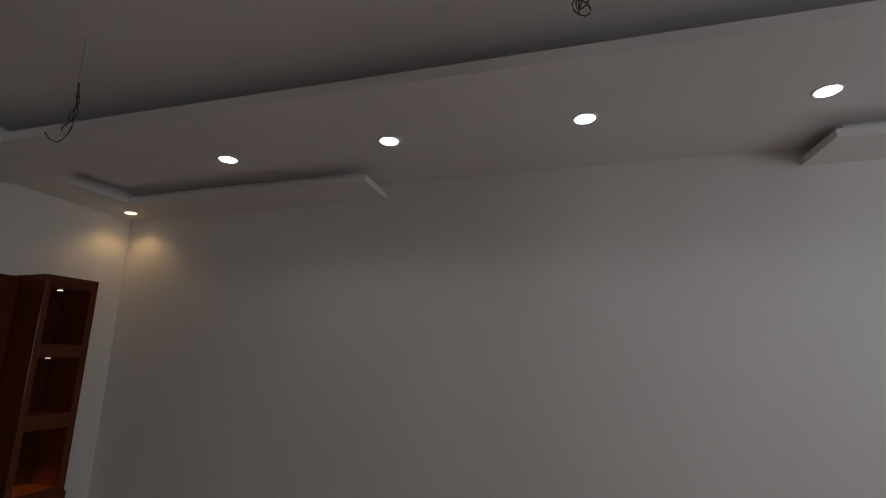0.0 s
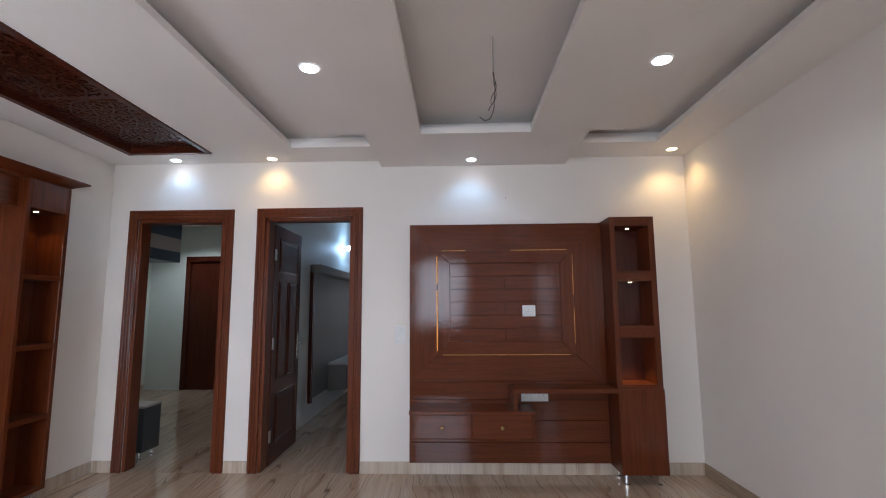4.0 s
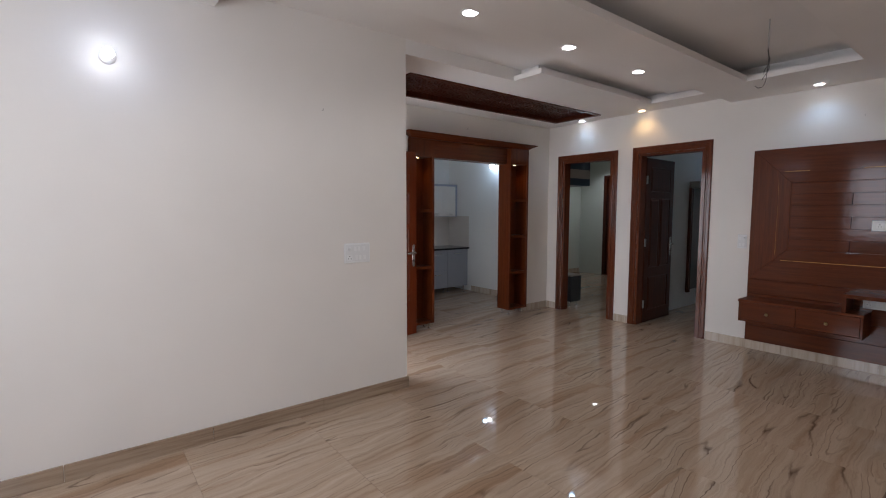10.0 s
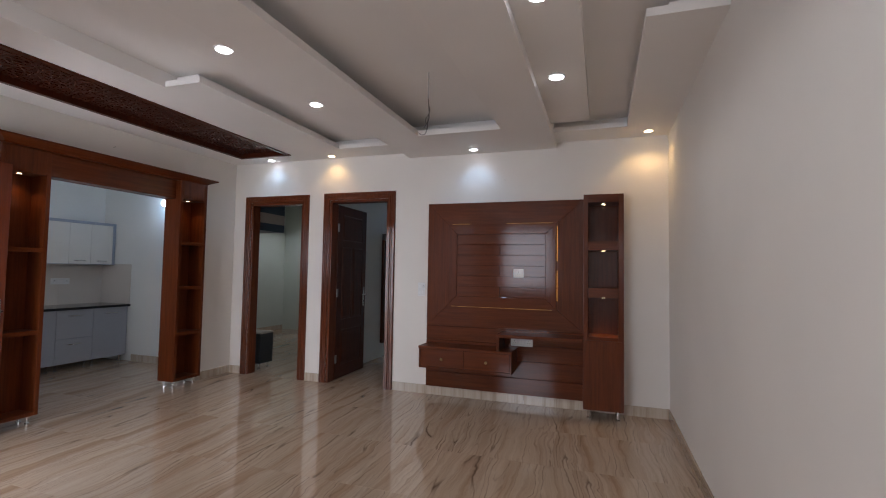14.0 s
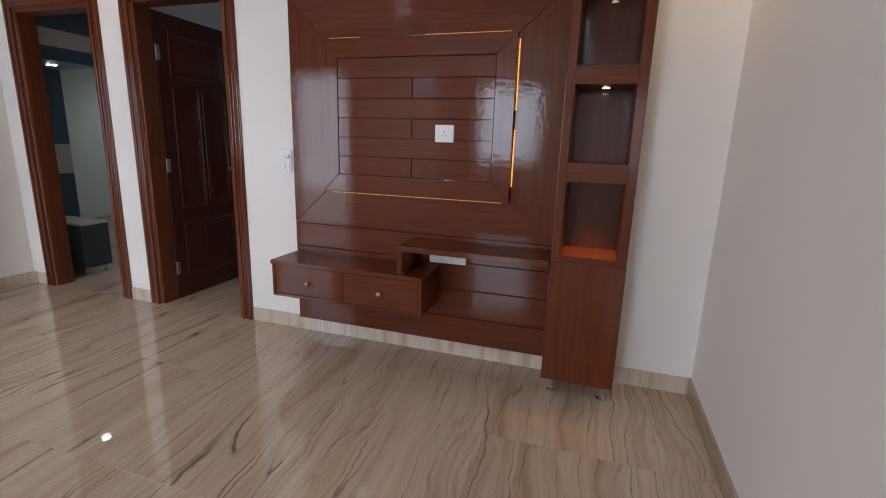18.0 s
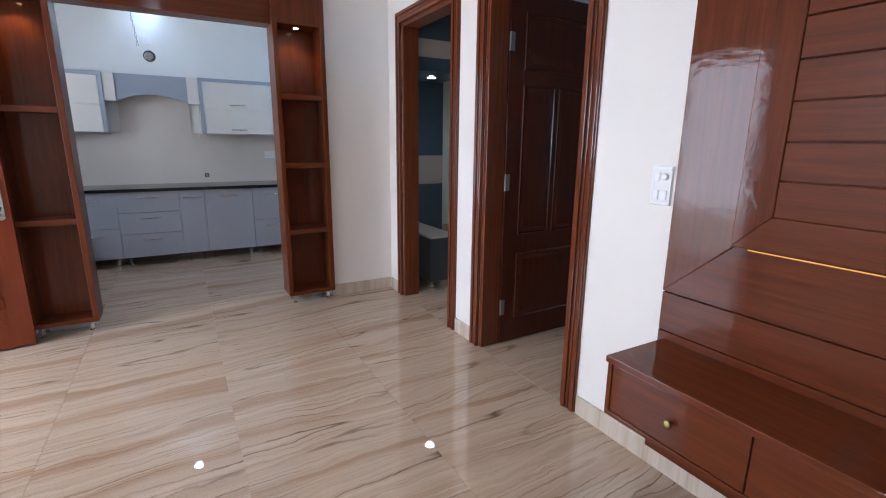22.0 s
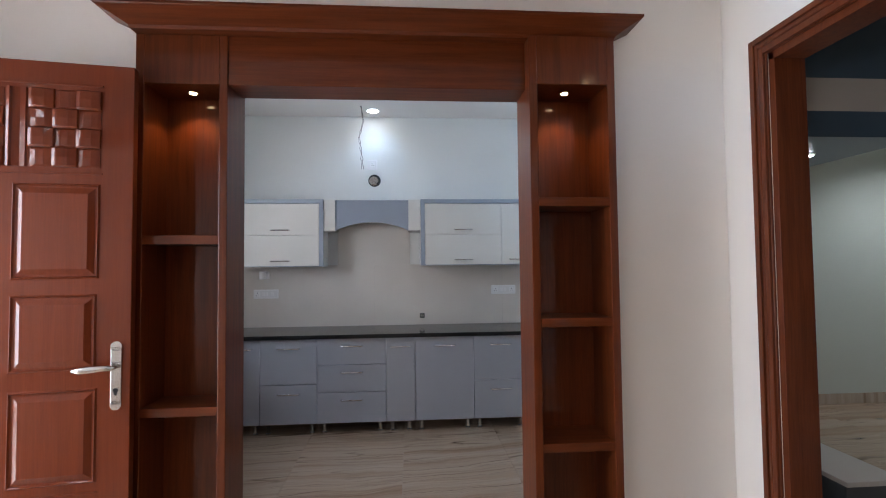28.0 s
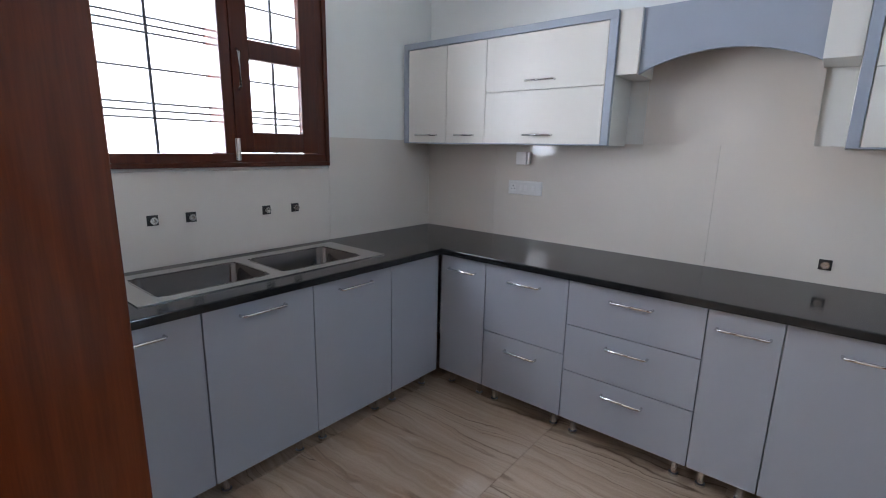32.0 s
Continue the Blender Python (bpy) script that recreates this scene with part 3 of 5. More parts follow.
def carved_mesh(w, h, proud):
    """One block of the woven carving: a proud one with a chamfer to the hinge side, or a low pillow that dips under it."""
    bm = bmesh.new()
    if proud:
        us = ((-0.54, 0.004), (-0.52, 0.0125), (-0.36, 0.0172), (-0.28, 0.0175), (0.15, 0.015), (0.50, 0.009), (0.54, 0.004))
        ws = ((-0.5, 0.62), (-0.43, 0.95), (0.0, 1.05), (0.43, 0.95), (0.5, 0.62))
    else:
        us = ((-0.5, 0.001), (-0.25, 0.006), (0.1, 0.006), (0.35, 0.003), (0.5, 0.0005))
        ws = ((-0.5, 0.1), (-0.40, 0.8), (0.0, 1.0), (0.40, 0.8), (0.5, 0.1))
    grid = [[bm.verts.new((u * w, -(0.001 + lift * k), v * h)) for v, k in ws] for u, lift in us]
    back = [[bm.verts.new((u * w, 0.002, v * h)) for v in (-0.5, 0.5)] for u in (-0.5, 0.5)]
    for a, b in zip(grid, grid[1:]):
        for k in range(len(ws) - 1):
            bm.faces.new((a[k], b[k], b[k + 1], a[k + 1]))
    bm.faces.new(grid[0] + [back[0][1], back[0][0]])
    bm.faces.new(grid[-1] + [back[1][1], back[1][0]])
    bm.faces.new([g[0] for g in grid] + [back[1][0], back[0][0]])
    bm.faces.new([g[-1] for g in grid] + [back[1][1], back[0][1]])
    bmesh.ops.recalc_face_normals(bm, faces=bm.faces[:])
    mesh = bpy.data.meshes.new("carved_block")
    bm.to_mesh(mesh)
    bm.free()
    mesh.materials.append(WOODDOOR)
    return mesh


def carved_field(u0, u1, v0, v1, cols, rows, first=0):
    """A woven field: proud and low blocks in turn, like a chequerboard."""
    w, h = (u1 - u0) * W1 / cols, (v1 - v0) * H1 / rows
    kinds = [carved_mesh(w - 0.001, h - 0.001, proud) for proud in (True, False)]
    for i in range(cols):
        for j in range(rows):
            ob = new("carved_block", kinds[(i + j + first) % 2])
            ob.parent = main
            ob.location = (u0 * W1 + (i + 0.5) * w, 0.0, z_at(v0) - (j + 0.5) * h)


def carved_bar(u0, u1, v0, v1, lift):
    """A scooped upright bar with a raised edge."""
    bm = bmesh.new()
    c = 0.010 / ((u1 - u0) * W1)
    prof = [(0.0, 0.002), (0.0, -lift * 0.72), (c, -lift), (c * 1.2, -lift), (c * 1.7, -lift * 0.45), (0.5 + c * 0.85, -lift * 0.2), (0.94, -lift * 0.45), (1.0, 0.0), (1.0, 0.002)]
    rings = [[bm.verts.new(((u0 + (u1 - u0) * u) * W1, d, z)) for u, d in prof] for z in (z_at(v1), z_at(v0))]
    n = len(prof)
    for i in range(n):
        bm.faces.new((rings[0][i], rings[0][(i + 1) % n], rings[1][(i + 1) % n], rings[1][i]))
    bm.faces.new(rings[0])
    bm.faces.new(rings[1])
    bmesh.ops.recalc_face_normals(bm, faces=bm.faces[:])
    part("carved_bar", bm, WOODDOOR, main)


for v0, v1 in ((0.050, 0.190), (0.775, 0.913)):
    for u0, u1 in ((0.115, 0.322), (0.40, 0.56), (0.645, 0.885)):
        carved_field(u0, u1, v0, v1, 3 if u1 - u0 > 0.19 else 2, 4)
    for u0, u1 in ((0.328, 0.392), (0.57, 0.635)):
        carved_bar(u0, u1, v0, v1, 0.013)
    for w in (z_at(v0 - 0.010), z_at(v1 + 0.010)):
        box("bead", (0.088 * W1, -0.004, w - 0.004), (0.892 * W1, 0.002, w + 0.004), WOODDOOR, main, bevel=0.0015)
for v0, v1 in ((0.388, 0.456), (0.509, 0.579)):
    carved_field(0.115, 0.262, v0, v1, 2, 2)
    carved_field(0.345, 0.525, v0, v1, 2, 2, 1)
    for u in (0.284, 0.324):
        carved_bar(u - 0.017, u + 0.017, v0, v1, 0.016)
    for w in (z_at(v0 - 0.008), z_at(v1 + 0.008)):
        box("bead", (0.11 * W1, -0.004, w - 0.003), (0.53 * W1, 0.002, w + 0.003), WOODDOOR, main, bevel=0.001)
lever_handle(main, W1 - 0.047, 0.93, 0.0, 0.04)
main.matrix_basis = pose(3.44, -2.045, 0.012, 0, 0, 188.4)

# entrance frame: posts and head in the wall across x = 3.5 to 3.7
ef = thing("door_3", (3.55, -1.57, 0), "varnished red-brown wooden entrance door frame", "door frame", "", "structure")
boxes("post", [((3.47, -1.075, 0), (3.545, -1.045, 2.2)), ((3.462, -1.10, 0), (3.49, -1.04, 2.2)), ((3.51, -1.10, 0), (3.53, -1.07, 2.2))], FRAME, ef, bevel=0.003)
boxes("post", [((3.447, -2.13, 0), (3.535, -2.055, 2.2)), ((3.535, -2.13, 0), (3.545, -2.07, 2.2))], FRAME, ef, bevel=0.003)
boxes("head", [((3.47, -2.13, 2.14), (3.545, -1.045, 2.21)), ((3.462, -2.13, 2.14), (3.47, -1.04, 2.215))], FRAME, ef, bevel=0.003)
for z in (0.55, 1.15):
    box("strike_peg", (3.452, -1.09, z), (3.462, -1.075, z + 0.025), BLACK, ef, "small dark metal peg", bevel=0.002)
cladding = thing("wall_cladding", (3.66, -2.1, 0), "brown wood-look plank tiles on the entrance reveal", "cladding", "", "structure")
CLAD = material("plank_tile", (0.24, 0.1, 0.045), 0.4, build=varnished((0.13, 0.045, 0.018), (0.23, 0.085, 0.035), "x"))
box("backing", (3.545, -2.13, 0.1), (3.635, -2.075, 2.2), CLAD, cladding, bevel=0)
z = 0.1
while z < 2.2:
    box("plank", (3.545, -2.128, z + 0.003), (3.65, -2.06, min(z + 0.27, 2.2)), CLAD, cladding, bevel=0.003)
    z += 0.273
box("skirting_tile", (3.545, -2.128, 0), (3.65, -2.055, 0.095), SKIRT, cladding, bevel=0.002)


# ---- TV wall ----
tv = thing("tv_wall_panel", (0.0, 1.24, 0.1), "glossy red-brown veneered TV wall panel with planked centre and amber edge light", "tv panel")
box("backing", (0.0, 0.42, 0.10), (0.03, 2.062, 2.075), WOOD, tv, bevel=0.002)
# mitred boards round the centre
FY0, FY1, FZ0, FZ1 = 0.66, 1.80, 0.976, 1.84
OY0, OY1, OZ0, OZ1 = 0.42, 2.062, 0.755, 2.075


def slab(name, corners, x0, x1, mat, parent, label=""):
    """An upright board with four corners (y, z) between x0 and x1, front edges eased."""
    bm = bmesh.new()
    cy = sum(c[0] for c in corners) / 4
    cz = sum(c[1] for c in corners) / 4
    rings = []
    for x, s in ((x0, 0), (x1 - 0.002, 0), (x1, 0.002)):
        rings.append([bm.verts.new((x, y + (s if y < cy else -s), z + (s if z < cz else -s))) for y, z in corners])
    for a, b in zip(rings, rings[1:]):
        for i in range(4):
            bm.faces.new((a[i], a[(i + 1) % 4], b[(i + 1) % 4], b[i]))
    bm.faces.new(rings[0])
    bm.faces.new(rings[-1])
    bmesh.ops.recalc_face_normals(bm, faces=bm.faces[:])
    return part(name, bm, mat, parent, label)


G = 0.0006
slab("border_board", [(OY0, OZ0 + G), (FY0 - G, FZ0), (FY0 - G, FZ1), (OY0, OZ1 - G)], 0.03, 0.048, WOOD, tv)
slab("border_board", [(FY1 + G, FZ0), (OY1, OZ0 + G), (OY1, OZ1 - G), (FY1 + G, FZ1)], 0.03, 0.048, WOOD, tv)
slab("border_board", [(OY0 + G, OZ0), (OY1 - G, OZ0), (FY1, FZ0 - G), (FY0, FZ0 - G)], 0.03, 0.048, WOODY, tv)
slab("border_board", [(FY0, FZ1 + G), (FY1, FZ1 + G), (OY1 - G, OZ1), (OY0 + G, OZ1)], 0.03, 0.048, WOODY, tv)
for z0, z1 in ((0.10, 0.262), (0.266, 0.436), (0.44, 0.60), (0.604, 0.75)):
    slab("plank", [(0.42, z0), (2.062, z0), (2.062, z1), (0.42, z1)], 0.03, 0.046, WOODY, tv)
# raised inner frame, standing off the boards, with the light strip behind its edge
SY0, SY1, SZ0, SZ1 = 0.765, 1.695, 1.08, 1.735
for c, m in (([(FY0, FZ0), (SY0 - G, SZ0), (SY0 - G, SZ1), (FY0, FZ1)], WOOD), ([(SY1 + G, SZ0), (FY1, FZ0), (FY1, FZ1), (SY1 + G, SZ1)], WOOD), ([(FY0 + G, FZ0), (FY1 - G, FZ0), (SY1, SZ0 - G), (SY0, SZ0 - G)], WOODY), ([(SY0, SZ1 + G), (SY1, SZ1 + G), (FY1 - G, FZ1), (FY0 + G, FZ1)], WOODY)):
    slab("frame_board", c, 0.066, 0.084, m, tv)
# core in a darker wood than the slats and boards
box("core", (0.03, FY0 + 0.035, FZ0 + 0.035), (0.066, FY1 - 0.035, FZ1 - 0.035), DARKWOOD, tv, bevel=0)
rows = 6
for r in range(rows):
    z0 = SZ0 + (SZ1 - SZ0) * r / rows
    z1 = z0 + (SZ1 - SZ0) / rows - 0.004
    cuts = [(SY0, SY1)] if r % 2 else [(SY0, 1.228), (1.232, SY1)]
    for a, b in cuts:
        slab("slat", [(a, z0), (b, z0), (b, z1), (a, z1)], 0.066, 0.079, WOODY, tv)
for y, z0, z1 in ((FY1 + 0.006, 1.46, 1.82), (FY1 + 0.006, 1.06, 1.38), (FY0 - 0.006, 1.0, 1.52), (FY0 - 0.006, 1.56, 1.8)):
    beads = [((0.0485, y - 0.003, z0 + 0.016 * k), (0.054, y + 0.003, z0 + 0.016 * k + 0.012)) for k in range(int((z1 - z0) / 0.016))]
    boxes("light_strip", beads, STRIPDOT, tv, "amber strip of small light beads")
for z, y0, y1 in ((FZ0 - 0.009, 0.70, 1.76), (FZ1 + 0.006, 1.29, 1.76), (FZ1 + 0.006, 0.70, 0.9)):
    box("light_strip", (0.056, y0, z - 0.0015), (0.060, y1, z + 0.0015), STRIP, tv, "amber light strip", bevel=0)


def face_plate(name, centre, size, normal, label, marks, parent=None):
    """A white moulded switch or socket plate on a wall. normal: 'x+', 'y+', 'x-'."""
    cx, cy, cz = centre
    w, h = size
    t = thing(name, centre, label, "switch" if "switch" in label else "socket", local=True)

    def put(part_name, u0, u1, v0, v1, d0, d1, mat, bevel=0.0015):
        box(part_name, (u0, -d1, v0), (u1, -d0, v1), mat, t, bevel=bevel)
    put("back_box", -w / 2 - 0.0015, w / 2 + 0.0015, -h / 2 - 0.0015, h / 2 + 0.0015, 0, 0.002, GREYPLASTIC, 0.0005)
    put("plate", -w / 2, w / 2, -h / 2, h / 2, 0.002, 0.010, PLASTIC, 0.003)
    put("inner_frame", -w / 2 + 0.008, w / 2 - 0.008, -h / 2 + 0.010, h / 2 - 0.010, 0.009, 0.0106, GREYPLASTIC)
    for kind, u, v in marks:
        if kind == "switch":
            put("rocker", u - 0.011, u + 0.011, v - 0.017, v + 0.017, 0.010, 0.0145, PLASTIC)
        elif kind == "knob":
            bm = lathe(bmesh.new(), (u, -0.022, v), [(0.010, 0.0), (0.013, 0.004), (0.013, 0.012)], 18, "y")
            part("dimmer", bm, PLASTIC, t)
        else:
            put("socket_face", u - 0.022, u + 0.022, v - 0.022, v + 0.022, 0.010, 0.0125, PLASTIC)
            bm = bmesh.new()
            for du, dv, r in ((0, 0.010, 0.0036), (-0.009, -0.008, 0.003), (0.009, -0.008, 0.003)):
                lathe(bm, (u + du, -0.0135, v + dv), [(r, 0.0), (r, 0.0012)], 10, "y")
            part("socket_holes", bm, BLACK, t)
    t.matrix_basis = pose(cx, cy, cz, 0, 0, {"y-": 0, "x+": 90, "y+": 180, "x-": -90}[normal])
    return t


face_plate("wall_socket", (0.079, 1.425, 1.33), (0.105, 0.09), "x+", "square white socket plate on the planked panel", [("hole", 0, 0)])
face_plate("wall_socket", (0.046, 1.457, 0.632), (0.22, 0.085), "x+", "wide white double socket plate under the shelf", [("hole", -0.07, 0), ("switch", -0.012, 0), ("switch", 0.014, 0), ("hole", 0.07, 0)])
face_plate("wall_switch", (0.0, 0.335, 1.135), (0.085, 0.145), "x+", "upright white switch plate on the cream wall", [("switch", -0.016, 0.034), ("knob", 0.018, 0.034), ("switch", -0.016, -0.034), ("switch", 0.018, -0.034)])
face_plate("wall_switchboard", (3.945, -0.86, 1.14), (0.208, 0.144), "y+", "large white switchboard on the cream wall", [("knob", -0.065, 0.033), ("switch", -0.02, 0.033), ("switch", 0.008, 0.033), ("switch", 0.052, 0.033), ("hole", -0.065, -0.033), ("switch", -0.01, -0.033), ("switch", 0.018, -0.033), ("switch", 0.056, -0.033)])

# drawer unit hung on the panel, with the stepped shelf
dr = thing("floating_drawer_unit", (0.05, 0.93, 0.35), "glossy red-brown two-drawer unit hung on the TV panel", "drawer unit")
DX = 0.345
box("top", (0.046, 0.445, 0.548), (DX + 0.006, 1.412, 0.572), WOODY, dr, bevel=0.003)
box("bottom", (0.046, 0.452, 0.352), (DX, 1.408, 0.368), WOODY, dr, bevel=0.002)
box("side", (0.046, 0.452, 0.368), (DX, 0.470, 0.548), WOOD, dr, bevel=0.002)
box("side", (0.046, 1.390, 0.368), (DX, 1.408, 0.548), WOOD, dr, bevel=0.002)
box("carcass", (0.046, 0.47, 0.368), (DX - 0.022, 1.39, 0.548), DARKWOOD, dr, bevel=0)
for y0, y1 in ((0.473, 0.928), (0.932, 1.387)):
    d = box("drawer_front", (DX - 0.02, y0, 0.371), (DX - 0.002, y1, 0.545), WOODY, dr, bevel=0.002)
    bm = lathe(bmesh.new(), (DX - 0.002, (y0 + y1) / 2, 0.452), [(0.006, 0.0), (0.006, 0.008), (0.013, 0.013), (0.015, 0.018), (0.011, 0.022), (0.004, 0.023)], 18, "x")
    part("knob", bm, BRASS, d, "antique brass knob", smooth=True)
sh = thing("stepped_shelf", (0.05, 1.67, 0.572), "glossy red-brown shelf standing on the drawer unit", "shelf")
box("upright", (0.046, 1.252, 0.572), (DX - 0.02, 1.282, 0.70), WOOD, sh, bevel=0.002)
box("shelf_board", (0.046, 1.252, 0.70), (DX - 0.02, 2.062, 0.732), WOODY, sh, bevel=0.003)


# ---- niche columns ----
def leg(parent, x, y, h, r=0.014):
    bm = lathe(bmesh.new(), (x, y, 0), [(r * 1.5, 0.0), (r * 1.5, 0.012), (r, 0.016), (r, h - 0.012), (r * 1.4, h - 0.010), (r * 1.4, h)], 16)
    return part("leg", bm, CHROME, parent, "chrome cabinet leg", smooth=False)


def spot_fitting(parent, x, y, z):
    bm = lathe(bmesh.new(), (x, y, z - 0.004), [(0.022, 0.0), (0.024, 0.002), (0.024, 0.004)], 18)
    ring = part("spot_ring", bm, CHROME, parent)
    bm = lathe(bmesh.new(), (x, y, z - 0.0055), [(0.015, 0.0), (0.015, 0.002)], 16)
    part("spot_lens", bm, LEDWARM, ring)


col = thing("niche_column", (0.13, 2.24, 0), "tall glossy red-brown column with three lit niches and a cupboard below", "display cabinet")
CX, CY0, CY1 = 0.27, 2.065, 2.42
niches = [(0.756, 1.117), (1.208, 1.561), (1.645, 2.008)]
box("side", (0, CY0, 0.088), (CX, CY0 + 0.042, 2.085), WOOD, col, bevel=0.003)
box("side", (0, CY1 - 0.046, 0.088), (CX, CY1, 2.085), WOOD, col, bevel=0.003)
# back in a darker wood than the sides
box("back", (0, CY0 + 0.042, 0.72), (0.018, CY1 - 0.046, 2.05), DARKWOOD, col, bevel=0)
edges = [0.72] + [v for n in niches for v in n] + [2.085]
for i in range(0, len(edges), 2):
    z0, z1 = edges[i], edges[i + 1]
    box("shelf" if 0 < i < 6 else ("top" if i else "shelf"), (0.018 if i else 0, CY0 + 0.042, z0), (CX, CY1 - 0.046, z1), WOODY, col, bevel=0.002)
cd = box("cupboard_door", (CX, CY0, 0.09), (CX + 0.018, CY1, 0.722), WOOD, col, bevel=0.002)
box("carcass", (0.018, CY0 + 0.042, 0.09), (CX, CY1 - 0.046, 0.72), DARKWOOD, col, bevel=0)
for x, y in ((0.23, CY0 + 0.05), (0.23, CY1 - 0.05), (0.05, CY0 + 0.05), (0.05, CY1 - 0.05)):
    leg(col, x, y, 0.09)
for k, (z0, z1) in enumerate(niches):
    spot_fitting(col, 0.16, 2.245, z1)
    lamp("niche_spot_lamp", "SPOT", look((0.16, 2.245, z1 - 0.012), (0.13, 2.245, 0)), (4.5, 0.7, 0.35)[k], WARM, radius=0.012, cone=62)

# kitchen opening: two niche columns, header and cornice
SHIFT.x = -0.012
part_unit = thing("kitchen_opening_unit", (1.53, -2.32, 0), "varnished red-brown wooden portal with open niche columns and a cornice", "display unit")
UF, UB = -2.20, -2.425


def portal_column(x0, x1, shelves, UF, UB):
    wl, wr = 0.034, 0.034
    box("side", (x0, UB, 0.075), (x0 + wl, UF, 2.30), WOOD, part_unit, bevel=0.003)
    box("side", (x1 - wr, UB, 0.075), (x1, UF, 2.30), WOOD, part_unit, bevel=0.003)
    box("back", (x0 + wl, UB, 0.075), (x1 - wr, UB + 0.016, 2.30), WOOD, part_unit, bevel=0)
    box("fascia", (x0 + wl, UB + 0.016, 2.095), (x1 - wr, UF, 2.30), WOOD, part_unit, bevel=0.002)
    for z in shelves:
        box("shelf", (x0 + wl, UB + 0.016, z - 0.018), (x1 - wr, UF, z + 0.018), WOODX, part_unit, bevel=0.002)
    box("bottom", (x0 + wl, UB + 0.016, 0.075), (x1 - wr, UF, 0.105), WOODX, part_unit, bevel=0.002)
    for x in (x0 + 0.05, x1 - 0.05):
        for y in (UF - 0.05, UB + 0.05):
            leg(part_unit, x, y, 0.076, 0.012)
    cx = (x0 + x1) / 2
    spot_fitting(part_unit, cx, UF - 0.1, 2.095)
    lamp("niche_spot_lamp", "SPOT", look((cx, UF - 0.1, 2.082), (cx, UF - 0.13, 0)), 1.3, WARM, radius=0.012, cone=110)


portal_column(2.17, 2.535, [1.455, 0.765], -2.265, -2.47)
portal_column(0.557, 0.925, [1.60, 1.10, 0.592], UF, UB)
box("header", (0.925, UB, 2.095), (2.17, UF - 0.07, 2.30), WOODX, part_unit, bevel=0.002)


def cornice(x0, x1, y_front, y_back, z0, z1, reach, parent):
    """A flared cornice with a bed mould, cove and top fillet on three sides."""
    bm = bmesh.new()
    prof = [(0.0, z0), (0.010, z0), (0.014, z0 + 0.012), (reach * 0.45, z0 + (z1 - z0) * 0.45), (reach * 0.85, z1 - 0.018), (reach * 0.95, z1 - 0.014), (reach, z1 - 0.010), (reach, z1)]
    rings = [[bm.verts.new(p) for p in ((x0 - r, y_back, z), (x0 - r, y_front + r, z), (x1 + r, y_front + r, z), (x1 + r, y_back, z))] for r, z in prof]
    for a, b in zip(rings, rings[1:]):
        for i in range(4):
            bm.faces.new((a[i], a[(i + 1) % 4], b[(i + 1) % 4], b[i]))
    bm.faces.new(rings[0])
    bm.faces.new(rings[-1])
    bmesh.ops.recalc_face_normals(bm, faces=bm.faces[:])
    return part("cornice", bm, WOODX, parent)


cornice(0.557, 2.525, UF - 0.03, -2.285, 2.30, 2.366, 0.10, part_unit)

SHIFT.x = 0.0

# ---- ceiling lattice ----
lat = thing("ceiling_lattice", (1.74, -1.595, ML), "dark brown wooden ceiling screen with a pierced star pattern", "ceiling screen")
for lo, hi in (((LX0, LY0, ML - 0.012), (LX1, LY0 + 0.045, ML + 0.07)), ((LX0, LY1 - 0.045, ML - 0.012), (LX1, LY1, ML + 0.07)), ((LX0, LY0 + 0.045, ML - 0.012), (LX0 + 0.045, LY1 - 0.045, ML + 0.07)), ((LX1 - 0.045, LY0 + 0.045, ML - 0.012), (LX1, LY1 - 0.045, ML + 0.07))):
    box("frame_board", lo, hi, DARKWOOD, lat, bevel=0.004)
for x in (1.255, 2.23):
    box("cross_bar", (x - 0.02, LY0 + 0.045, ML + 0.0455), (x + 0.02, LY1 - 0.045, ML + 0.06), DARKWOOD, lat, bevel=0.002)


box("backing_board", (LX0 + 0.045, LY0 + 0.045, ML + 0.0605), (LX1 - 0.045, LY1 - 0.045, ML + 0.068), DARKWOOD, lat, bevel=0)


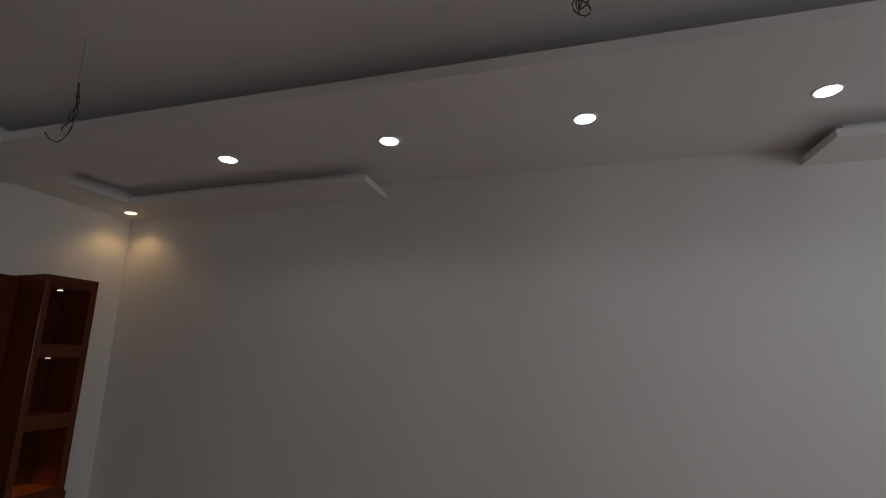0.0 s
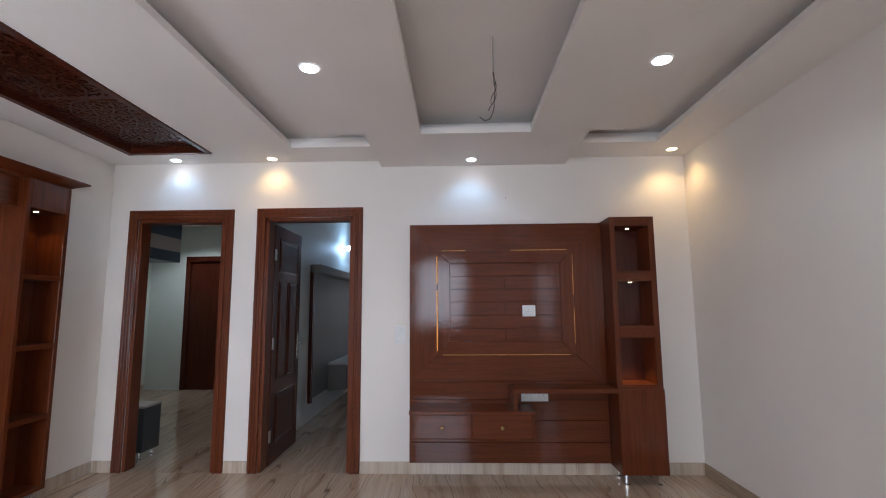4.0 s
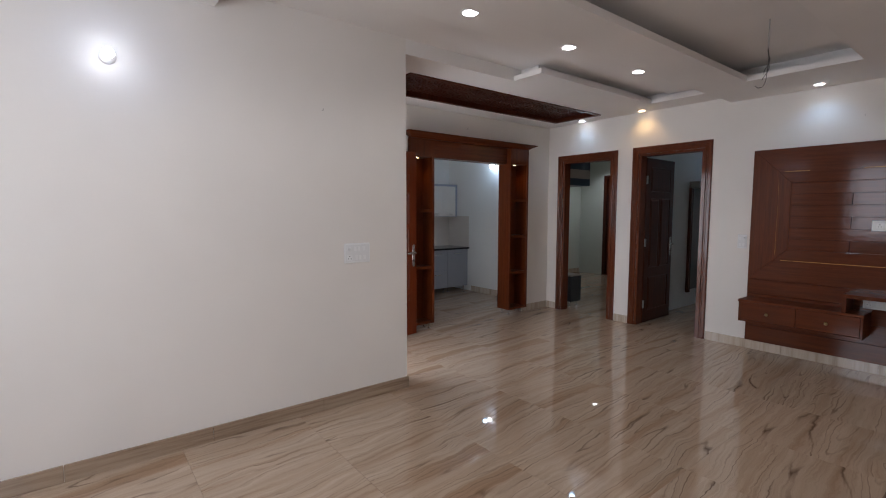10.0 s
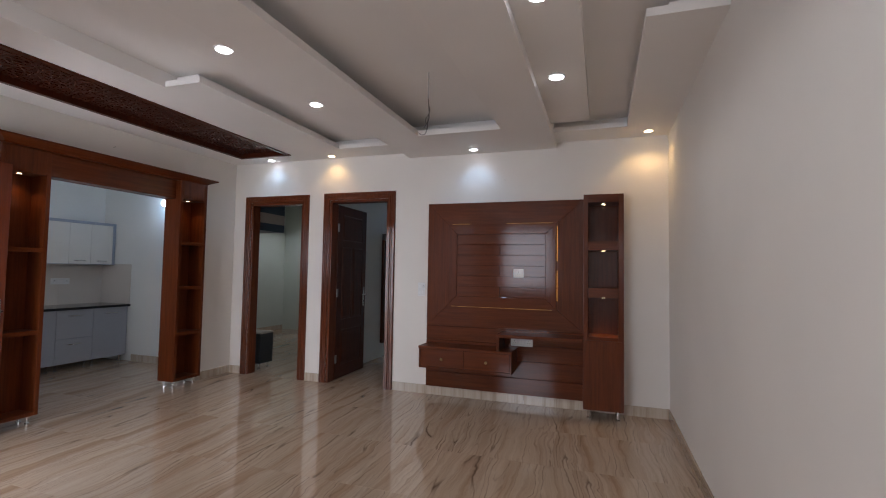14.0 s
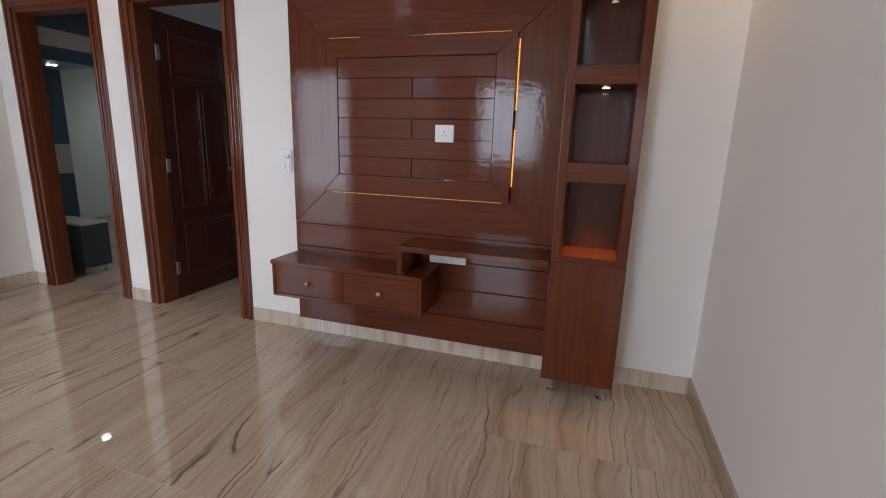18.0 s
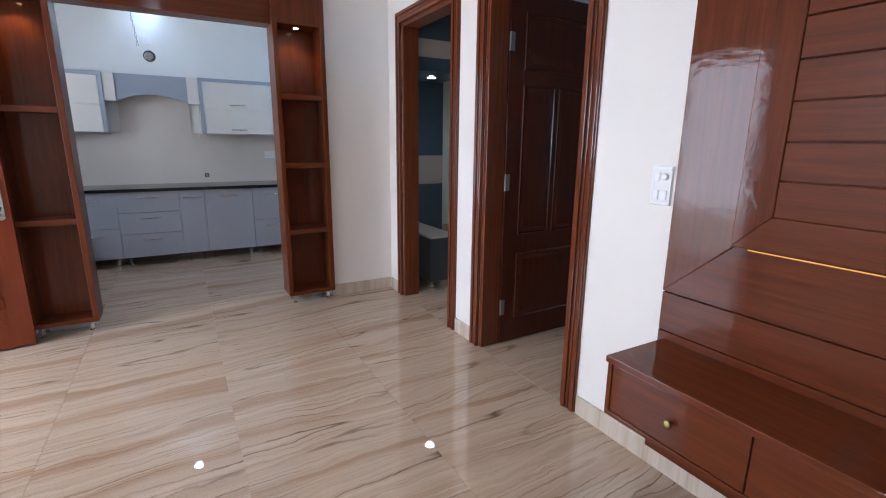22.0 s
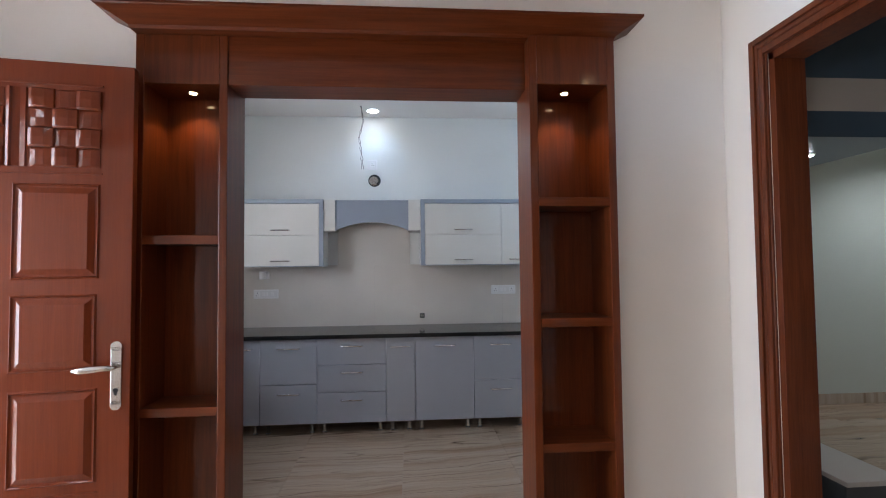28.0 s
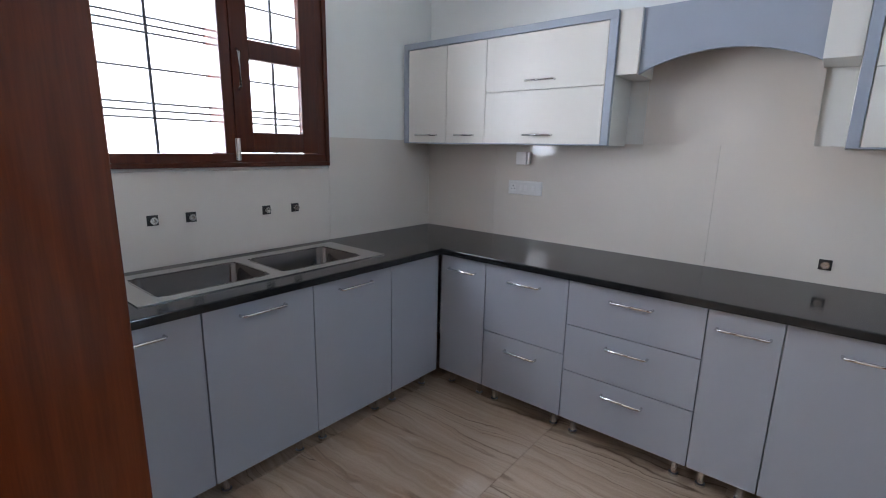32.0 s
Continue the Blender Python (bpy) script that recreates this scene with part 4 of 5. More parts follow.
def star_screen(x0, x1, y0, y1, z, pitch, width, thick):
    """A pierced board: bars along the strapwork of a six-fold star pattern."""
    bm = bmesh.new()

    def bar(ax, ay, bx, by):
        for x, y in ((ax, ay), (bx, by)):
            if not (x0 - 0.01 < x < x1 + 0.01 and y0 - 0.01 < y < y1 + 0.01):
                return
        d = Vector((bx - ax, by - ay, 0))
        n = Vector((-d.y, d.x, 0)).normalized() * width / 2
        e = d.normalized() * width * 0.3
        ring = []
        for zz in (z, z + thick):
            ring.append([bm.verts.new(Vector((px, py, zz)) + s * n + q * e) for px, py, s, q in ((ax, ay, 1, -1), (ax, ay, -1, -1), (bx, by, -1, 1), (bx, by, 1, 1))])
        for i in range(4):
            bm.faces.new((ring[0][i], ring[0][(i + 1) % 4], ring[1][(i + 1) % 4], ring[1][i]))
        bm.faces.new(ring[0])
        bm.faces.new(ring[1])

    row = 0
    cy = y0 - pitch
    while cy < y1 + pitch:
        cx = x0 - pitch + (pitch / 2 if row % 2 else 0)
        while cx < x1 + pitch:
            tips = [(cx + 0.21 * pitch * math.cos(math.radians(60 * k + 30)), cy + 0.21 * pitch * math.sin(math.radians(60 * k + 30))) for k in range(6)]
            dips = [(cx + 0.125 * pitch * math.cos(math.radians(60 * k)), cy + 0.125 * pitch * math.sin(math.radians(60 * k))) for k in range(6)]
            ring = [(cx + 0.36 * pitch * math.cos(math.radians(60 * k + 30)), cy + 0.36 * pitch * math.sin(math.radians(60 * k + 30))) for k in range(6)]
            edge = [(cx + 0.5 * pitch * math.cos(math.radians(60 * k)), cy + 0.5 * pitch * math.sin(math.radians(60 * k))) for k in range(6)]
            corner = [(cx + 0.577 * pitch * math.cos(math.radians(60 * k + 30)), cy + 0.577 * pitch * math.sin(math.radians(60 * k + 30))) for k in range(6)]
            for k in range(6):
                bar(*tips[k], *dips[k])
                bar(*tips[k], *dips[(k + 1) % 6])
                bar(*tips[k], *ring[k])
                bar(*ring[k], *edge[k])
                bar(*ring[k], *edge[(k + 1) % 6])
                bar(*ring[k], *ring[(k + 1) % 6])
                near = [(p[0] * 0.45 + corner[k][0] * 0.55, p[1] * 0.45 + corner[k][1] * 0.55) for p in (edge[k], edge[(k + 1) % 6])]
                bar(*near[0], *near[1])
            cx += pitch
        cy += pitch * 0.866
        row += 1
    bmesh.ops.recalc_face_normals(bm, faces=bm.faces[:])
    return bm


for a, b in ((LX0 + 0.045, 1.235), (1.275, 2.21), (2.25, LX1 - 0.045)):
    part("pierced_board", star_screen(a, b, LY0 + 0.045, LY1 - 0.045, ML + 0.04, 0.235, 0.016, 0.012), DARKWOOD, lat)


# ---- ceiling fittings ----
def downlight(x, y, z, mat, label, power, colour, cone=125, r=0.048):
    t = thing("downlight", (x, y, z), label, "ceiling light", "recessed ceiling lights")
    part("rim", lathe(bmesh.new(), (x, y, z - 0.006), [(r, 0.0), (r * 1.22, 0.002), (r * 1.25, 0.006)], 28), PLASTIC, t)
    part("diffuser", lathe(bmesh.new(), (x, y, z - 0.008), [(r * 0.95, 0.0), (r, 0.002)], 28), mat, t, "glowing diffuser")
    if power:
        lamp("downlight_lamp", "SPOT", look((x, y, z - 0.015), (x, y, 0)), power, colour, radius=0.045, cone=cone)


for i in range(5):
    for y in (0.032, 1.935):
        downlight(1.655 + 0.98 * i, y, ML, LEDW, "round white recessed light, lit, in the dropped panel", 6, WHITE, 150)
for x, y, z, mat, c, p in ((0.185, 0.957, CB, LEDW, COOL, 3.4), (0.20, 2.638, ML, LEDWARM, WARM, 6), (0.115, -0.79, ML, LEDWARM, WARM, 3.5), (0.115, -1.65, ML, LEDW, COOL, 2.6)):
    downlight(x, y, z, mat, "small round recessed light, lit, close to the wall", p, c, 130, 0.038)
downlight(1.737, -4.52, 2.755, LEDW, "round white recessed light, lit, over the hood", 2.3, COOL, 130)
downlight(3.0, -3.6, TOP, LEDW, "round white recessed light, lit, in the kitchen", 0.6, WHITE, 130)
downlight(-3.2, -3.5, TOP, LEDW, "round white recessed light, lit, in the bedroom", 30, WHITE, 130)
downlight(-4.0, -0.4, TOP, LEDW, "round white recessed light, lit, in the far bedroom", 12, COOL, 130)


def wire(points, r=0.003):
    t = thing("hanging_wire", points[0], "loose twisted electric wires hanging from the ceiling", "wire")
    for k in range(2):
        pts = []
        for i, p in enumerate(points):
            for j in range(3):
                if i + 1 >= len(points) and j:
                    break
                q = Vector(p).lerp(Vector(points[min(i + 1, len(points) - 1)]), j / 3)
                a = 1.9 * (3 * i + j) + math.pi * k
                pts.append(q + Vector((math.cos(a), math.sin(a), 0)) * 0.005 * (1 + i * 0.4))
        part("strand", tube(bmesh.new(), pts, r * 0.8, 6), WIRE, t)
    return t


CONDUIT = material("dull_grey_conduit", (0.42, 0.40, 0.38), 0.5)
WIRE = material("dark_wire", (0.06, 0.05, 0.045), 0.5)


def hang(x, y, z, drop_to, rod, loop=0.0, r=0.0045):
    """A thin conduit stub from the ceiling with a kinked bundle of wire below it, ending in a hook or a loop."""
    t = thing("hanging_wire", (x, y, z), "thin pale conduit with loose dark wires hanging from the ceiling", "wire")
    if rod:
        part("conduit", lathe(bmesh.new(), (x, y, z - rod), [(r, 0.0), (r, rod)], 12), PLASTIC if r > 0.006 else CONDUIT, t, "plastic conduit")
    z0 = z - rod
    fall = z0 - drop_to
    for k in range(3):
        pts = []
        for i in range(13):
            s = i / 12
            sway = 0.022 * math.sin(4.4 * s) * s
            pts.append((x + 0.006 * math.cos(9 * s + 2.1 * k) * (0.4 + s), y + sway + 0.006 * math.sin(9 * s + 2.1 * k) * (0.4 + s), z0 - fall * s * (1.0, 0.86, 0.72)[k]))
        x1, y1, z1 = pts[-1]
        if k == 0:
            pts += [(x1, y1 - 0.012, z1 - 0.012), (x1, y1 - 0.036, z1 - 0.014), (x1, y1 - 0.058, z1 + 0.006)]
        elif loop:
            pts += [(x1 + loop * math.sin(a) * (1 if k == 1 else -0.7), y1 + 0.6 * loop * math.sin(a), z1 - loop * (1 - math.cos(a))) for a in (0.7, 1.4, 2.1, 2.8, 3.5, 4.2, 4.9, 5.6)]
        part("strand", tube(bmesh.new(), pts, 0.0023, 6), WIRE, t)


hang(1.72, 1.03, TOP, 2.345, 0.20)
hang(3.56, 1.05, TOP, 2.53, 0.01, 0.026)
hang(5.42, 0.98, TOP, 2.39, 0.25, 0.028, 0.009)

wl = thing("wall_lamp", (5.413, -0.86, 2.276), "small lit round wall lamp on the cream wall", "wall lamp")
part("base", lathe(bmesh.new(), (5.413, -0.86, 2.276), [(0.04, 0.0), (0.04, 0.012), (0.03, 0.02), (0.018, 0.024), (0.018, 0.05)], 24, "y"), PLASTIC, wl)
part("bulb", lathe(bmesh.new(), (5.413, -0.812, 2.276), [(0.014, 0.0), (0.022, 0.010), (0.028, 0.026), (0.025, 0.044), (0.014, 0.054), (0.004, 0.057)], 24, "y"), LEDW, wl, "glowing bulb", smooth=True)
lamp("wall_lamp_light", "POINT", pose(5.413, -0.62, 2.276), 0.5, (0.16, 0.46, 1.0), radius=0.03)

wk = thing("wall_lamp", (-0.036, -3.45, 2.20), "small lit round wall lamp on the white kitchen wall", "wall lamp")
part("base", lathe(bmesh.new(), (-0.036, -3.45, 2.20), [(0.04, 0.0), (0.04, 0.012), (0.03, 0.02), (0.018, 0.024), (0.018, 0.05)], 24, "x"), PLASTIC, wk)
part("bulb", lathe(bmesh.new(), (0.012, -3.45, 2.20), [(0.016, 0.0), (0.03, 0.012), (0.04, 0.035), (0.036, 0.06), (0.02, 0.075), (0.005, 0.079)], 24, "x"), LEDW, wk, "glowing bulb", smooth=True)
lamp("wall_lamp_light", "POINT", pose(0.16, -3.45, 2.20), 1.9, COOL, radius=0.03)

# hooks and screw marks on the plaster
for p, ax in (((0.0, 1.26, 2.31), "x"), ((1.62, -2.29, 2.49), "y"), ((4.2, -0.86, 2.15), "y")):
    t = thing("wall_hook", p, "small metal hook stuck in the plaster wall", "hook")
    x, y, z = p
    d = (0.02, 0, 0) if ax == "x" else (0, 0.02, 0)
    part("hook", tube(bmesh.new(), [(x, y, z), (x + d[0], y + d[1], z), (x + d[0], y + d[1], z + 0.012)], 0.003, 6), STEEL, t)


# ---- kitchen ----
SHIFT.x = -0.038
def bar_handle(parent, centre, along, length, out):
    """A chrome bow handle. along and out: unit axes."""
    c, a, o = Vector(centre), Vector(along), Vector(out)
    bm = bmesh.new()
    e = a * length / 2
    tube(bm, [c - e, c - e + o * 0.016, c - e * 0.93 + o * 0.024, c + e * 0.93 + o * 0.024, c + e + o * 0.016, c + e], 0.0055, 8)
    return part("handle", bm, CHROME, parent, "chrome bar handle", smooth=True)


BF = -4.14
ZB, ZC = 0.092, 0.765


def base_unit(name, x0, x1, fronts, label):
    """A floor cabinet on the back wall: carcass, fronts with handles, chrome legs."""
    u = thing(name, ((x0 + x1) / 2, -4.42, 0), label, "kitchen cabinet", "kitchen floor cabinets")
    box("carcass", (x0 + 0.001, -4.70, ZB), (x1 - 0.001, BF - 0.02, ZC), GREYEDGE, u, bevel=0)
    cx = (x0 + x1) / 2
    for i, (a, b) in enumerate(fronts):
        f = box("drawer_front" if len(fronts) > 1 else "door", (x0 + 0.002, BF - 0.019, a + 0.002), (x1 - 0.002, BF, b - 0.002), GREY, u, bevel=0.002)
        bar_handle(f, (cx, BF, b - (0.072 if len(fronts) < 3 else 0.06)), (1, 0, 0), min(0.17, (x1 - x0) * 0.7), (0, 1, 0))
    for x in (x0 + 0.05, x1 - 0.05):
        leg(u, x, BF - 0.06, ZB, 0.013)
    return u


two, three, one = [(ZB, 0.405), (0.405, ZC)], [(ZB, 0.335), (0.335, 0.555), (0.555, ZC)], [(ZB, ZC)]
base_unit("base_cabinet", 0.02, 0.49, one, "blue-grey gloss kitchen floor cabinet with one door beside the wall")
base_unit("drawer_cabinet", 0.49, 0.934, two, "blue-grey gloss kitchen cabinet with two deep drawers")
base_unit("base_cabinet", 0.934, 1.414, one, "blue-grey gloss kitchen floor cabinet with one wide door")
base_unit("bottle_cabinet", 1.414, 1.65, one, "narrow blue-grey gloss pull-out kitchen cabinet")
base_unit("drawer_cabinet", 1.65, 2.20, three, "blue-grey gloss kitchen cabinet with three drawers")
base_unit("drawer_cabinet", 2.20, 2.646, two, "blue-grey gloss kitchen cabinet with two deep drawers")
base_unit("base_cabinet", 2.646, 2.94, one, "blue-grey gloss kitchen corner cabinet with one door")
EF = 2.94


def sink_unit(y0, y1, label, handle=True):
    u = thing("sink_cabinet", (3.24, (y0 + y1) / 2, 0), label, "kitchen cabinet", "kitchen floor cabinets")
    box("carcass", (EF + 0.02, y0 + 0.001, ZB), (3.53, y1 - 0.001, 0.60 if handle else ZC), GREYEDGE, u, bevel=0)
    f = box("door", (EF, y0 + 0.002, ZB + 0.002), (EF + 0.019, y1 - 0.002, ZC - 0.002), GREY, u, bevel=0.002)
    if handle:
        bar_handle(f, (EF, (y0 + y1) / 2, ZC - 0.05), (0, 1, 0), 0.18, (-1, 0, 0))
    for y in (y0 + 0.06, y1 - 0.06):
        leg(u, EF + 0.06, y, ZB, 0.013)


sink_unit(-4.12, -3.766, "blue-grey gloss blind corner kitchen cabinet front", False)
sink_unit(-3.766, -3.322, "blue-grey gloss kitchen cabinet under the sink")
sink_unit(-3.322, -2.877, "blue-grey gloss kitchen cabinet under the sink")
sink_unit(-2.877, -2.46, "blue-grey gloss kitchen cabinet by the doorway")

# worktop with the cut-out for the sink
ZT = 0.797
KX0, KX1, KY0, KY1 = 3.06, 3.42, -3.74, -2.76
wt = thing("worktop", (1.77, -4.41, ZC), "polished black granite worktop along two walls", "worktop")
part("slab", pierced("z", ZC + 0.002, ZT, 0.003, 3.535, -4.70, -4.124, []), GRANITE, wt)
part("slab", pierced("z", ZC + 0.002, ZT, 2.924, 3.535, -4.1235, -2.44, [(KX0, KX1, KY0, KY1)]), GRANITE, wt)
box("front_edge", (0.003, -4.124, ZC + 0.001), (2.918, -4.112, ZT + 0.0005), GRANITE, wt, bevel=0.004)
box("front_edge", (2.912, -4.112, ZC + 0.001), (2.924, -2.44, ZT + 0.0005), GRANITE, wt, bevel=0.004)


def bowl(bm, x0, x1, y0, y1, z, depth, r=0.05, seg=5):
    """A rounded rectangular basin open to the top."""
    def ring(inset, zz, rr):
        pts = []
        for cx, cy, a0 in ((x1 - inset - rr, y1 - inset - rr, 0), (x0 + inset + rr, y1 - inset - rr, 90), (x0 + inset + rr, y0 + inset + rr, 180), (x1 - inset - rr, y0 + inset + rr, 270)):
            for k in range(seg + 1):
                a = math.radians(a0 + 90 * k / seg)
                pts.append(bm.verts.new((cx + rr * math.cos(a), cy + rr * math.sin(a), zz)))
        return pts
    rings = [ring(-0.006, z + 0.001, r), ring(0, z - 0.004, r), ring(0.004, z - depth + 0.03, r), ring(0.03, z - depth, r * 0.7)]
    n = len(rings[0])
    for a, b in zip(rings, rings[1:]):
        for i in range(n):
            bm.faces.new((a[i], a[(i + 1) % n], b[(i + 1) % n], b[i]))
    bm.faces.new(rings[-1])


sink = thing("kitchen_sink", (3.24, -3.25, ZT), "double-bowl stainless steel sink let into the worktop", "sink")
bowls = [(3.085, 3.385, -3.70, -3.28), (3.085, 3.385, -3.22, -2.80)]
rim_z = ZT + 0.004
rim = [((3.025, -3.80, ZT + 0.0005), (3.085, -2.72, rim_z)), ((3.385, -3.80, ZT + 0.0005), (3.455, -2.72, rim_z)), ((3.085, -3.80, ZT + 0.0005), (3.385, -3.70, rim_z)), ((3.085, -3.28, ZT + 0.0005), (3.385, -3.22, rim_z)), ((3.085, -2.80, ZT + 0.0005), (3.385, -2.72, rim_z))]
SINKSTEEL = material("polished_sink_steel", (0.55, 0.54, 0.53), 0.12, 1.0, build=brushed)
# same steel as the rim; the bowls' dark reflections are put into the colour
BOWLSTEEL = material("dark_reflection_steel", (0.10, 0.09, 0.085), 0.14, 1.0, build=brushed)
boxes("rim", rim, SINKSTEEL, sink)
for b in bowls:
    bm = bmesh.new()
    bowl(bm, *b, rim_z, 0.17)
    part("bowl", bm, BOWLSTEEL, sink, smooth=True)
    part("drain", lathe(bmesh.new(), ((b[0] + b[1]) / 2, (b[2] + b[3]) / 2, rim_z - 0.17), [(0.04, 0.0), (0.04, 0.003), (0.03, 0.004)], 20), CHROME, sink)

# wall cabinets
WF = -4.46
Z0, Z1 = 1.347, 1.938


def wall_cabinet(x0, x1, doors, label):
    u = thing("wall_cabinet", ((x0 + x1) / 2, -4.58, Z0), label, "wall cabinet", "kitchen wall cabinets")
    box("carcass", (x0 + 0.018, -4.71, Z0 + 0.016), (x1 - 0.018, WF - 0.02, Z1 - 0.018), GLOSSW, u, bevel=0)
    box("top_trim", (x0, -4.71, Z1 - 0.036), (x1, WF + 0.004, Z1), GREYEDGE, u, bevel=0.002)
    for a, b in ((x0, x0 + 0.018), (x1 - 0.018, x1)):
        box("side_panel", (a, -4.71, Z0), (b, WF - 0.022, Z1 - 0.036), GLOSSW, u, bevel=0.001)
    for a in (x0, x1 - 0.036):
        box("side_trim", (a, WF - 0.022, Z0), (a + 0.036, WF + 0.004, Z1 - 0.036), GREYEDGE, u, bevel=0.002)
    box("bottom_board", (x0 + 0.036, -4.71, Z0), (x1 - 0.036, WF - 0.003, Z0 + 0.016), GREYEDGE, u, bevel=0)
    for a, b, lo, hi in doors:
        f = box("door", (a + 0.0015, WF - 0.019, lo + 0.0015), (b - 0.0015, WF - 0.001, hi - 0.0015), GLOSSW, u, bevel=0.0015)
        bar_handle(f, ((a + b) / 2, WF - 0.001, lo + 0.046), (1, 0, 0), 0.16 if b - a > 0.3 else 0.13, (0, 1, 0))
    return u


ZL, ZH, ZM = Z0 + 0.004, Z1 - 0.038, 1.62
wall_cabinet(2.208, 3.532, [(3.19, 3.494, ZL, ZH), (2.912, 3.19, ZL, ZH), (2.246, 2.912, ZM, ZH), (2.246, 2.912, ZL, ZM)], "cream gloss wall cabinet with blue-grey edging by the window")
wall_cabinet(0.012, 1.352, [(0.628, 1.314, ZM, ZH), (0.628, 1.314, ZL, ZM), (0.35, 0.628, ZL, ZH), (0.05, 0.35, ZL, ZH)], "cream gloss wall cabinet with blue-grey edging by the wall")
hood = thing("hood_surround", (1.78, -4.5, 1.66), "blue-grey arched hood panel between white side pieces", "hood surround")
for a, b in ((2.108, 2.206), (1.354, 1.462)):
    box("side_piece", (a, -4.71, 1.66), (b, WF - 0.012, Z1 - 0.002), GLOSSW, hood, bevel=0.002)
bm = bmesh.new()
n = 18
front, backs = [], []
for i in range(n + 1):
    s = i / n
    x = 1.462 + (2.108 - 1.462) * s
    z = 1.66 + 0.078 * math.sin(math.pi * s) ** 0.8
    front.append((bm.verts.new((x, WF - 0.03, z)), bm.verts.new((x, WF - 0.03, Z1 - 0.004))))
    backs.append((bm.verts.new((x, WF - 0.05, z)), bm.verts.new((x, WF - 0.05, Z1 - 0.004))))
for i in range(n):
    (a, b), (c, d) = front[i], front[i + 1]
    (e, f), (g, h) = backs[i], backs[i + 1]
    for face in ((a, c, d, b), (e, f, h, g), (a, e, g, c), (b, d, h, f)):
        bm.faces.new(face)
bmesh.ops.recalc_face_normals(bm, faces=bm.faces[:])
part("arched_panel", bm, GREYEDGE, hood)
box("top_board", (1.462, -4.71, Z1 - 0.022), (2.108, WF - 0.05, Z1 - 0.004), GREYEDGE, hood, bevel=0)

# backsplash tiles
splash = thing("backsplash", (1.8, BACK, ZT), "pale beige glossy wall tiles above the worktop", "wall tiles", "", "structure")
for a, b in ((2.98, 3.53), (1.78, 2.98), (0.58, 1.78), (0.002, 0.58)):
    box("tile", (a + 0.0004, -4.7145, ZT), (b - 0.0004, BACK, 1.358), SPLASH, splash, bevel=0.0005)
box("tile", (1.45, -4.7145, 1.3583), (2.12, BACK, 1.90), SPLASH, splash, bevel=0)
y = -4.70
while y < -2.44:
    top = 1.366 if y < -3.86 else 1.20
    b = min(y + 1.2, -2.44) if y > -3.9 else min(y + 1.2, -3.86)
    box("tile", (3.53, y + 0.001, ZT), (3.5395, b - 0.001, top), SPLASH, splash, bevel=0.001)
    y = b
box("tile", (0.0005, -4.70, ZT), (0.009, -4.13, 1.358), SPLASH, splash, bevel=0.001)

face_plate("kitchen_socket", (2.728, BACK, 1.10), (0.22, 0.08), "y+", "wide white socket plate on the backsplash", [("hole", -0.075, 0), ("switch", -0.02, 0), ("switch", 0.008, 0), ("switch", 0.06, 0)])
face_plate("kitchen_socket", (0.531, BACK, 1.113), (0.23, 0.08), "y+", "wide white socket plate on the backsplash", [("hole", -0.075, 0), ("switch", -0.018, 0), ("switch", 0.012, 0), ("hole", 0.075, 0)])
face_plate("exhaust_socket", (1.76, -4.715, 2.30), (0.09, 0.09), "y+", "small white socket plate over the hood", [("hole", 0, 0)])
pu = thing("pipe_point", (2.79, BACK, 1.27), "small white plastic valve box under the wall cabinet", "valve box")
box("cover", (2.755, BACK, 1.235), (2.822, BACK + 0.03, 1.308), PLASTIC, pu, bevel=0.004)
box("nozzle", (2.735, BACK, 1.24), (2.752, BACK + 0.02, 1.305), PLASTIC, pu, bevel=0.004)


def pipe_stub(x, y, z, axis, sign):
    t = thing("pipe_stub", (x, y, z), "open steel water pipe end in the wall tiles", "pipe", "open pipe ends")
    d = 0.012 * sign
    box("cut_out", (x - 0.022 if axis == "y" else x, y if axis == "y" else y - 0.022, z - 0.022), (x + 0.022 if axis == "y" else x + d * 0.12, y + d * 0.12 if axis == "y" else y + 0.022, z + 0.022), BLACK, t, "dark square cut-out", bevel=0)
    bm = bmesh.new()
    prof = [(0.015, 0.0), (0.015, 0.02 * sign), (0.009, 0.02 * sign), (0.009, 0.006 * sign)]
    lathe(bm, (x, y, z), prof, 16, axis)
    part("pipe_end", bm, STEEL, t)


pipe_stub(1.34, BACK, 0.88, "y", 1)
for y in (-2.958, -3.112, -3.473, -3.635):
    pipe_stub(3.53, y, 0.999, "x", -1)
ex = thing("exhaust_hole", (1.777, -4.715, 2.15), "round open exhaust pipe end in the wall", "exhaust pipe")
part("sleeve", lathe(bmesh.new(), (1.777, -4.715, 2.15), [(0.058, 0.0), (0.058, 0.006), (0.05, 0.008)], 28, "y"), BLACK, ex)
part("pipe_ring", lathe(bmesh.new(), (1.783, -4.706, 2.145), [(0.042, 0.0), (0.042, 0.010), (0.034, 0.012)], 28, "y"), STEEL, ex)
wire([(1.87, -4.40, 2.755), (1.85, -4.41, 2.62), (1.89, -4.42, 2.48), (1.87, -4.42, 2.34), (1.86, -4.43, 2.2)], 0.003)

